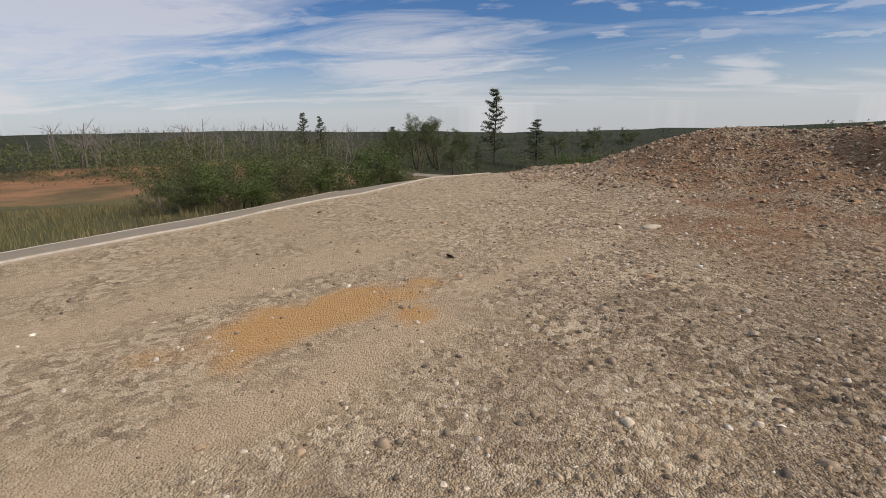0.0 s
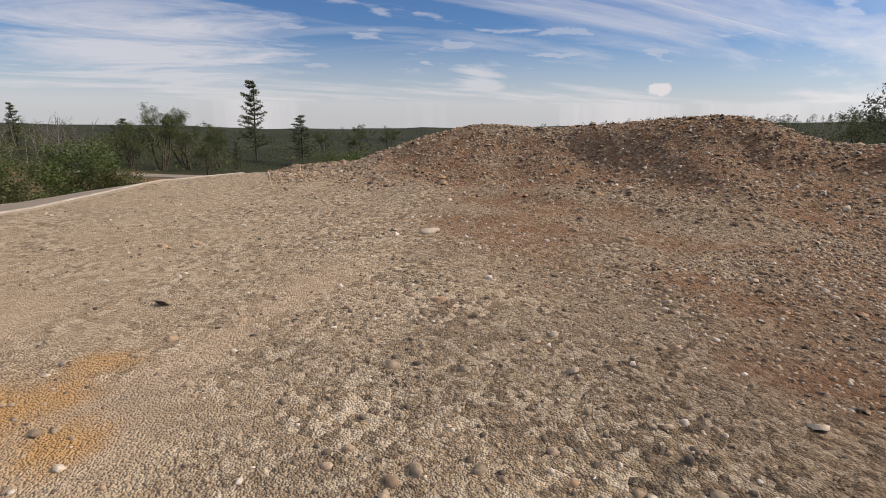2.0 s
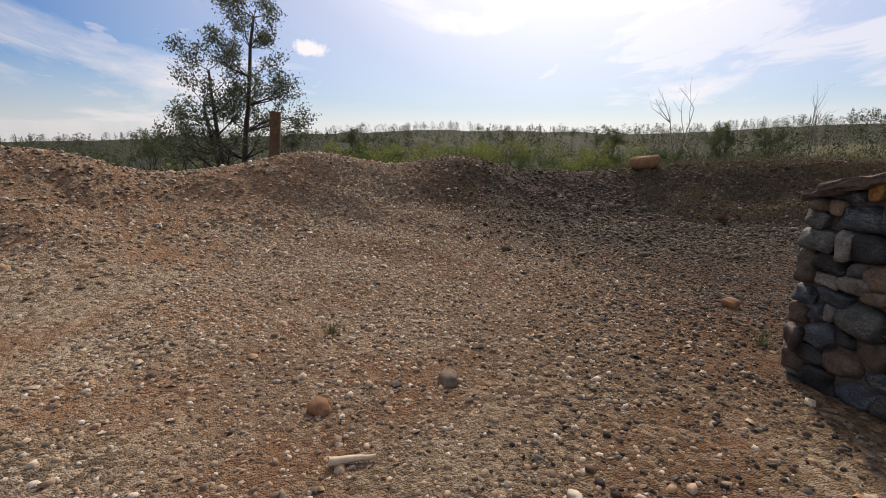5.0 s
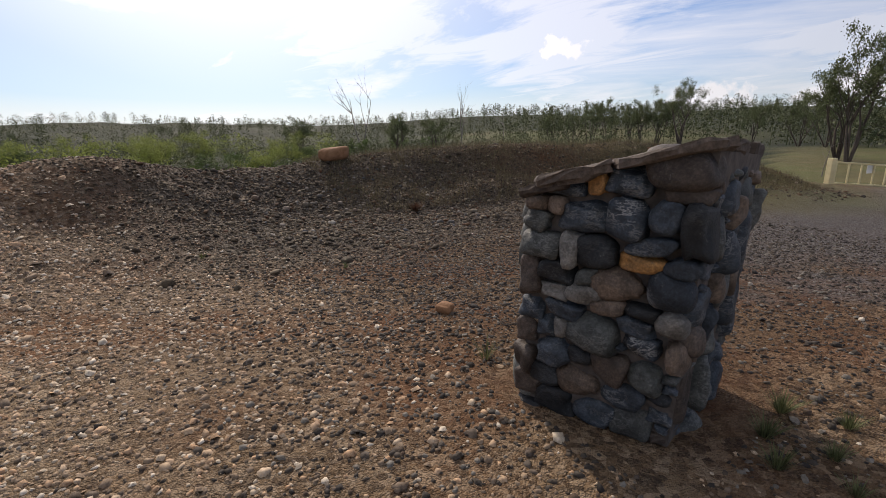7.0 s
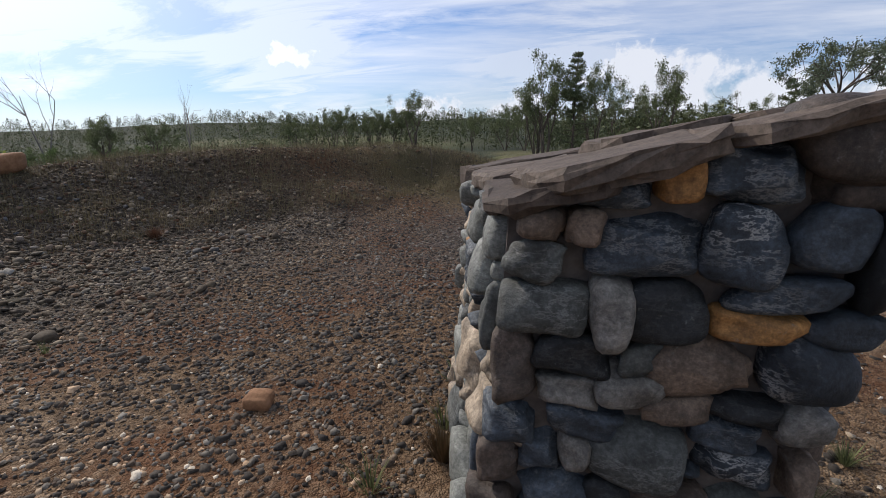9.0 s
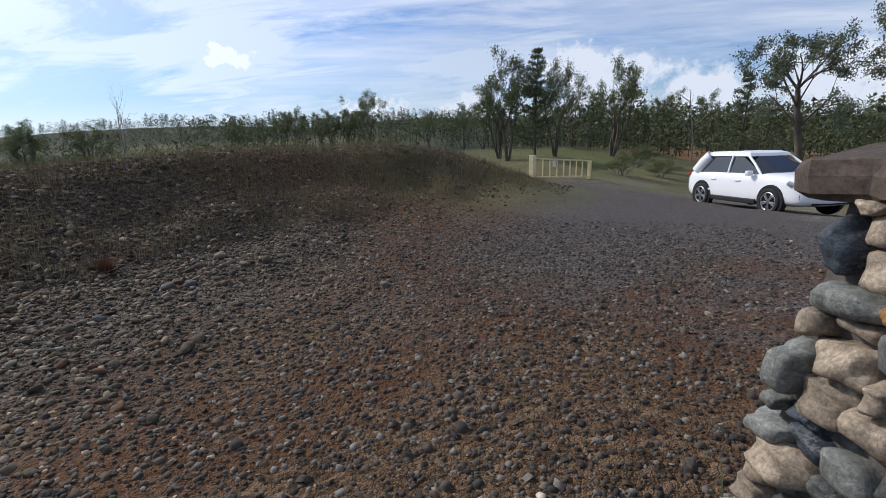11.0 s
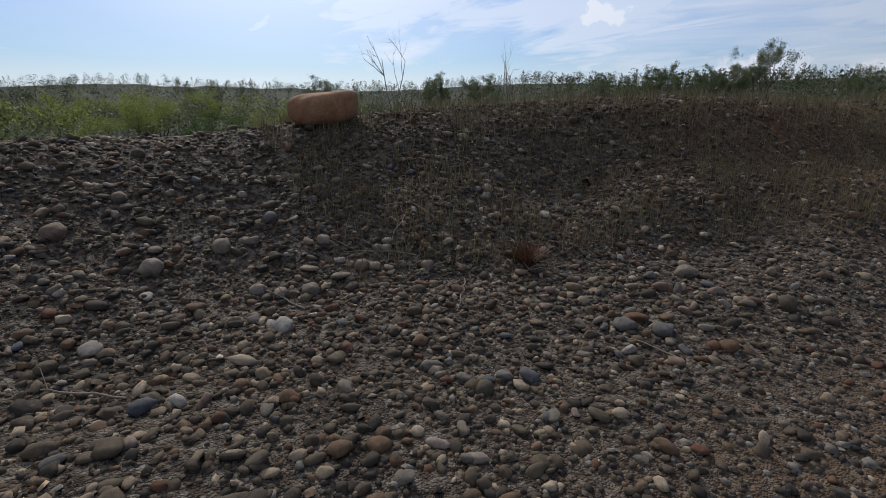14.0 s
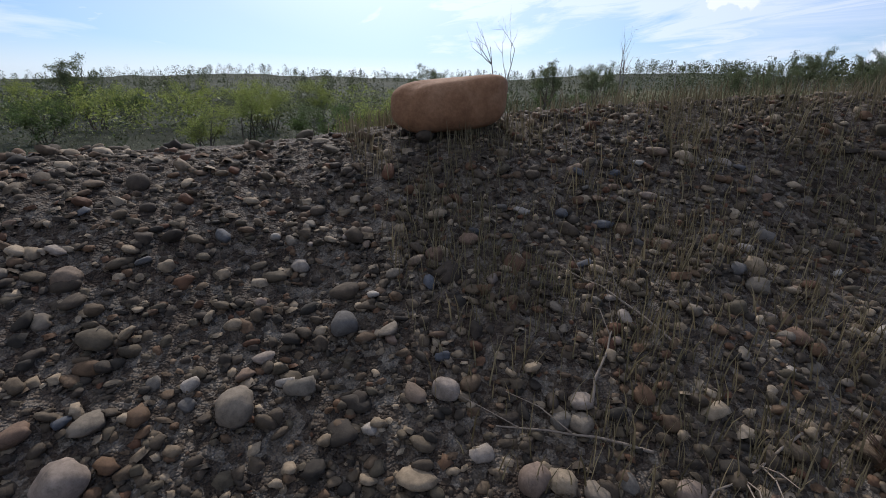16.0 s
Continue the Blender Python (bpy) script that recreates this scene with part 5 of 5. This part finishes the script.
# ---- stonework ----
monument = new("stone_monument")
CORNER = [Vector((4.27, -0.36)), Vector((3.29, -0.57)), Vector((3.6, -1.8)), Vector((4.84, -1.66))]
FOOT = [Vector((4.40, -0.52)), Vector((3.48, -0.76)), Vector((3.68, -1.72)), Vector((4.98, -1.78))]
TOPZ = [1.18, 1.43, 1.35, 1.14]
base_z = min(land_at(c.x, c.y) for c in FOOT) - 0.1
centre = sum(CORNER, Vector((0, 0))) / 4
monument.matrix_basis = pose(centre.x, centre.y, 0)


def corner(i, z, inset=0.0):
    up = min(1.0, max(0.0, (z + 0.1) / 1.1))
    return (FOOT[i % 4].lerp(CORNER[i % 4], up) - centre) * (1 - inset)


core = loft([[(*corner(i, base_z, 0.1), base_z) for i in range(4)], [(*corner(i, 0.5, 0.1), 0.5) for i in range(4)], [(*corner(i, 1.0, 0.1), TOPZ[i] - 0.03) for i in range(4)]])
part("mortar_core", core, M_MORTAR, monument)
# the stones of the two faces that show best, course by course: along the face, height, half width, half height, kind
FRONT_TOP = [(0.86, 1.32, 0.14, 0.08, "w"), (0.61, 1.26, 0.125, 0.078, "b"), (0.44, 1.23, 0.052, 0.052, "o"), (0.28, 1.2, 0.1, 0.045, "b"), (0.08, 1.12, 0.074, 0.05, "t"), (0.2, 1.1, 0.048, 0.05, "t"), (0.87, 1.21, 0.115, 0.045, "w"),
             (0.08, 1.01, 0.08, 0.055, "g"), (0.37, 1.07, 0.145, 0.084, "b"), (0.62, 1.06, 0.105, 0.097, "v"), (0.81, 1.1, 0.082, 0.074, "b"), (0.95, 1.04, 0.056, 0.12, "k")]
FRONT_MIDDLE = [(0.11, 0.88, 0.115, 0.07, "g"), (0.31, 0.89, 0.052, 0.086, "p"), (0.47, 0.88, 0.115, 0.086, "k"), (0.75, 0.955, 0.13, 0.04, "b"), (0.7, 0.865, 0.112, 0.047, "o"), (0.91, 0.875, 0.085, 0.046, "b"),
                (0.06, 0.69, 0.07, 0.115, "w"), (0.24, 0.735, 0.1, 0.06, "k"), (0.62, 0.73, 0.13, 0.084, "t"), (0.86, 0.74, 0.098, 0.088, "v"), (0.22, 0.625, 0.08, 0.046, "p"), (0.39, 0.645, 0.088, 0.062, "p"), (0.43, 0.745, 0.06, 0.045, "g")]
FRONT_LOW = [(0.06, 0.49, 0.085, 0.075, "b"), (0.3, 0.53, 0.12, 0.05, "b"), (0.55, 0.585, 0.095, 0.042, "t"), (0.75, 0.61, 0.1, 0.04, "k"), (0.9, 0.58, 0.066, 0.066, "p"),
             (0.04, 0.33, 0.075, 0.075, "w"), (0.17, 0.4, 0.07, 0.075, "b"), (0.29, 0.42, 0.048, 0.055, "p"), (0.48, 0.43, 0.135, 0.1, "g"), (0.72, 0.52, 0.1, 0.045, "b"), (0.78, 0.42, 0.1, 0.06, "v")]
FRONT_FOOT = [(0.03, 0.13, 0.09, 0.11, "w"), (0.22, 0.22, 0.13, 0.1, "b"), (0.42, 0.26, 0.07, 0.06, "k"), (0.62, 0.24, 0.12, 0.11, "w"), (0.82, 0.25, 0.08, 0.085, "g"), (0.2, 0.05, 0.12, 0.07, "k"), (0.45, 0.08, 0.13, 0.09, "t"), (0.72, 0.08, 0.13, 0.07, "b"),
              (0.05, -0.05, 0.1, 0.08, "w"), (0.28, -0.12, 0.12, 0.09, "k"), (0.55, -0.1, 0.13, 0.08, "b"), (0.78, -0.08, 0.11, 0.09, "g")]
# T and G here: sunlight on this side is put into the stone colour
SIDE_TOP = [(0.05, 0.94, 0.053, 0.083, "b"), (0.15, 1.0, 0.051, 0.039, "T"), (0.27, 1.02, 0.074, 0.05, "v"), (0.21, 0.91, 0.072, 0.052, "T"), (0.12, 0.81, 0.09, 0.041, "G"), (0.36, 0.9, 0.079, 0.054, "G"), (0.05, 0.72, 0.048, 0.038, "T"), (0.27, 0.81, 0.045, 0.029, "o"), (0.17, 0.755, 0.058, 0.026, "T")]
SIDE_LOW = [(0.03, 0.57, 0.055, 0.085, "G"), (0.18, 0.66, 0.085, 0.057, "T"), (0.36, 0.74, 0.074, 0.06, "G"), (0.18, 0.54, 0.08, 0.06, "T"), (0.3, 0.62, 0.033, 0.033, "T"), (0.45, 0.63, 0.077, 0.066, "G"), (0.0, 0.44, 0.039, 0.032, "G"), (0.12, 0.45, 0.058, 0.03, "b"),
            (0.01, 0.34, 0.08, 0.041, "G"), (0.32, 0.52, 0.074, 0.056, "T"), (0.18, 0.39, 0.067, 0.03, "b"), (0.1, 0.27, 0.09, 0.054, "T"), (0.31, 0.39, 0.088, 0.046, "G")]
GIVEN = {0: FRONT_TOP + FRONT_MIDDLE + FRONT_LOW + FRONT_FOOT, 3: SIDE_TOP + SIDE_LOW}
ROCKS = {}
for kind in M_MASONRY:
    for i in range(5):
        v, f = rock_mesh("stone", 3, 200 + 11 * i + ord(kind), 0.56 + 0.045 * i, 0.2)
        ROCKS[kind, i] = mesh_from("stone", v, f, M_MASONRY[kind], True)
mr = np.random.default_rng(17)
for s in range(4):
    n_s = corner(s + 1, 0.6) - corner(s, 0.6)
    width = n_s.length
    turn = math.degrees(math.atan2(n_s.y, n_s.x))
    laid = list(GIVEN.get(s, []))
    # large stones first, then ever smaller ones in the gaps
    for a0, a1, tries in ((0.13, 0.17, 130), (0.10, 0.14, 260), (0.075, 0.11, 500), (0.05, 0.08, 900), (0.03, 0.05, 1200)):
        for _ in range(tries):
            a = mr.uniform(a0, a1)
            b = a * mr.uniform(0.5, 0.85)
            if mr.random() < 0.1:
                a, b = b, a
            u, z = mr.uniform(0.0, width), mr.uniform(base_z, 1.4)
            if mr.random() < 0.35:
                u = a * 0.7 if mr.random() < 0.5 else width - a * 0.7
            roof_z = TOPZ[s] + (TOPZ[(s + 1) % 4] - TOPZ[s]) * u / width
            if z + b > roof_z - (0.0 if s in (0, 3) else 0.1) or a > (0.2 if s in (0, 3) else 0.12) or u < a * 0.6 or u > width - a * 0.6 or (s == 3 and u > width - 0.27 and a > 0.11):
                continue
            if any((abs(u - p) / (a + c)) ** 3.2 + (abs(z - q) / (b + d)) ** 3.2 < 0.94 for p, q, c, d, _ in laid):
                continue
            # darker kinds on the shaded faces, sunlit copies on the other two
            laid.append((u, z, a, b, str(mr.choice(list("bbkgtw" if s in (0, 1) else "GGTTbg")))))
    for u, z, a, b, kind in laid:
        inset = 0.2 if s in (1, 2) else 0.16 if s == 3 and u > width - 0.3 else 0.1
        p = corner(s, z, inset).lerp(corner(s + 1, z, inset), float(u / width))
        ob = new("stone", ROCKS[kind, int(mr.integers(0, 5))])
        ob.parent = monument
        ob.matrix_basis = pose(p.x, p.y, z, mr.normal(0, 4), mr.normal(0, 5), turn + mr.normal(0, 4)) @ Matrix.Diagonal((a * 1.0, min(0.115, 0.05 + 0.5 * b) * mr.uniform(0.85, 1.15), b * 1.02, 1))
for i, (u0, u1, v0, v1, up, th) in enumerate([(0.0, 0.3, -0.04, 0.34, 0.0, 0.045), (0.1, 0.52, -0.06, 0.3, 0.04, 0.05), (0.5, 0.98, -0.05, 0.3, 0.035, 0.04), (0.0, 0.36, 0.36, 0.75, 0.02, 0.055), (0.38, 0.74, 0.32, 0.7, 0.06, 0.06), (0.72, 0.95, 0.3, 0.72, 0.045, 0.06), (-0.03, 0.5, 0.72, 1.06, 0.03, 0.085), (0.5, 0.95, 0.7, 1.05, 0.05, 0.08)]):
    def on_top(u, v):
        a = corner(0, 1).lerp(corner(1, 1), u)
        b = corner(3, 1).lerp(corner(2, 1), u)
        p = a.lerp(b, v)
        za = TOPZ[0] + (TOPZ[1] - TOPZ[0]) * u
        zb = TOPZ[3] + (TOPZ[2] - TOPZ[3]) * u
        return Vector((p.x, p.y, za + (zb - za) * v))
    ring = []
    for q in range(20):
        g = 6.2832 * q / 20
        ca, sa = math.cos(g), math.sin(g)
        k = 1 / (abs(ca) ** 7 + abs(sa) ** 7) ** (1 / 7)
        ring.append(((u0 + u1) / 2 + (u1 - u0) / 2 * ca * k + mr.normal(0, 0.013), (v0 + v1) / 2 + (v1 - v0) / 2 * sa * k + mr.normal(0, 0.013)))
    rings = []
    for lift, shrink in ((up - th * 1.25, 0.9), (up - th, 0.985), (up - th * 0.45, 1.0), (up - 0.01, 0.985), (up, 0.94)):
        cu, cv = (u0 + u1) / 2, (v0 + v1) / 2
        rings.append([tuple(on_top(cu + (a - cu) * shrink, cv + (b - cv) * shrink) + Vector((mr.normal(0, 0.004), mr.normal(0, 0.004), lift + mr.normal(0, 0.006)))) for a, b in ring])
    part("cap_slab", loft(rings), M_SLAB, monument, "flat brown capping slab")
tagged(monument, "mortared river-stone monument base with sloping slab top", "monument")

# ---- single cobbles of the slope ----
COB = []
for i in range(10):
    v, f = rock_mesh("cobble", 2, 300 + i, 0.82, 0.22)
    COB.append(mesh_from("cobble", v, f, M_COBBLE_ONE, True))
cr = np.random.default_rng(55)
for i in range(280):
    x, y = cr.uniform(9.2, 12.3), cr.uniform(-4.6, -0.4)
    s = float(np.exp(cr.normal(-3.52, 0.25)))
    ob = new("cobble", COB[cr.integers(0, 10)])
    ob.parent = ground
    ob.matrix_basis = pose(x, y, land_at(x, y) + s * 0.35, cr.normal(0, 15), cr.normal(0, 15), cr.uniform(0, 360)) @ Matrix.Diagonal((s * cr.uniform(0.9, 1.3), s * cr.uniform(0.65, 1.0), s * cr.uniform(0.4, 0.7), 1))
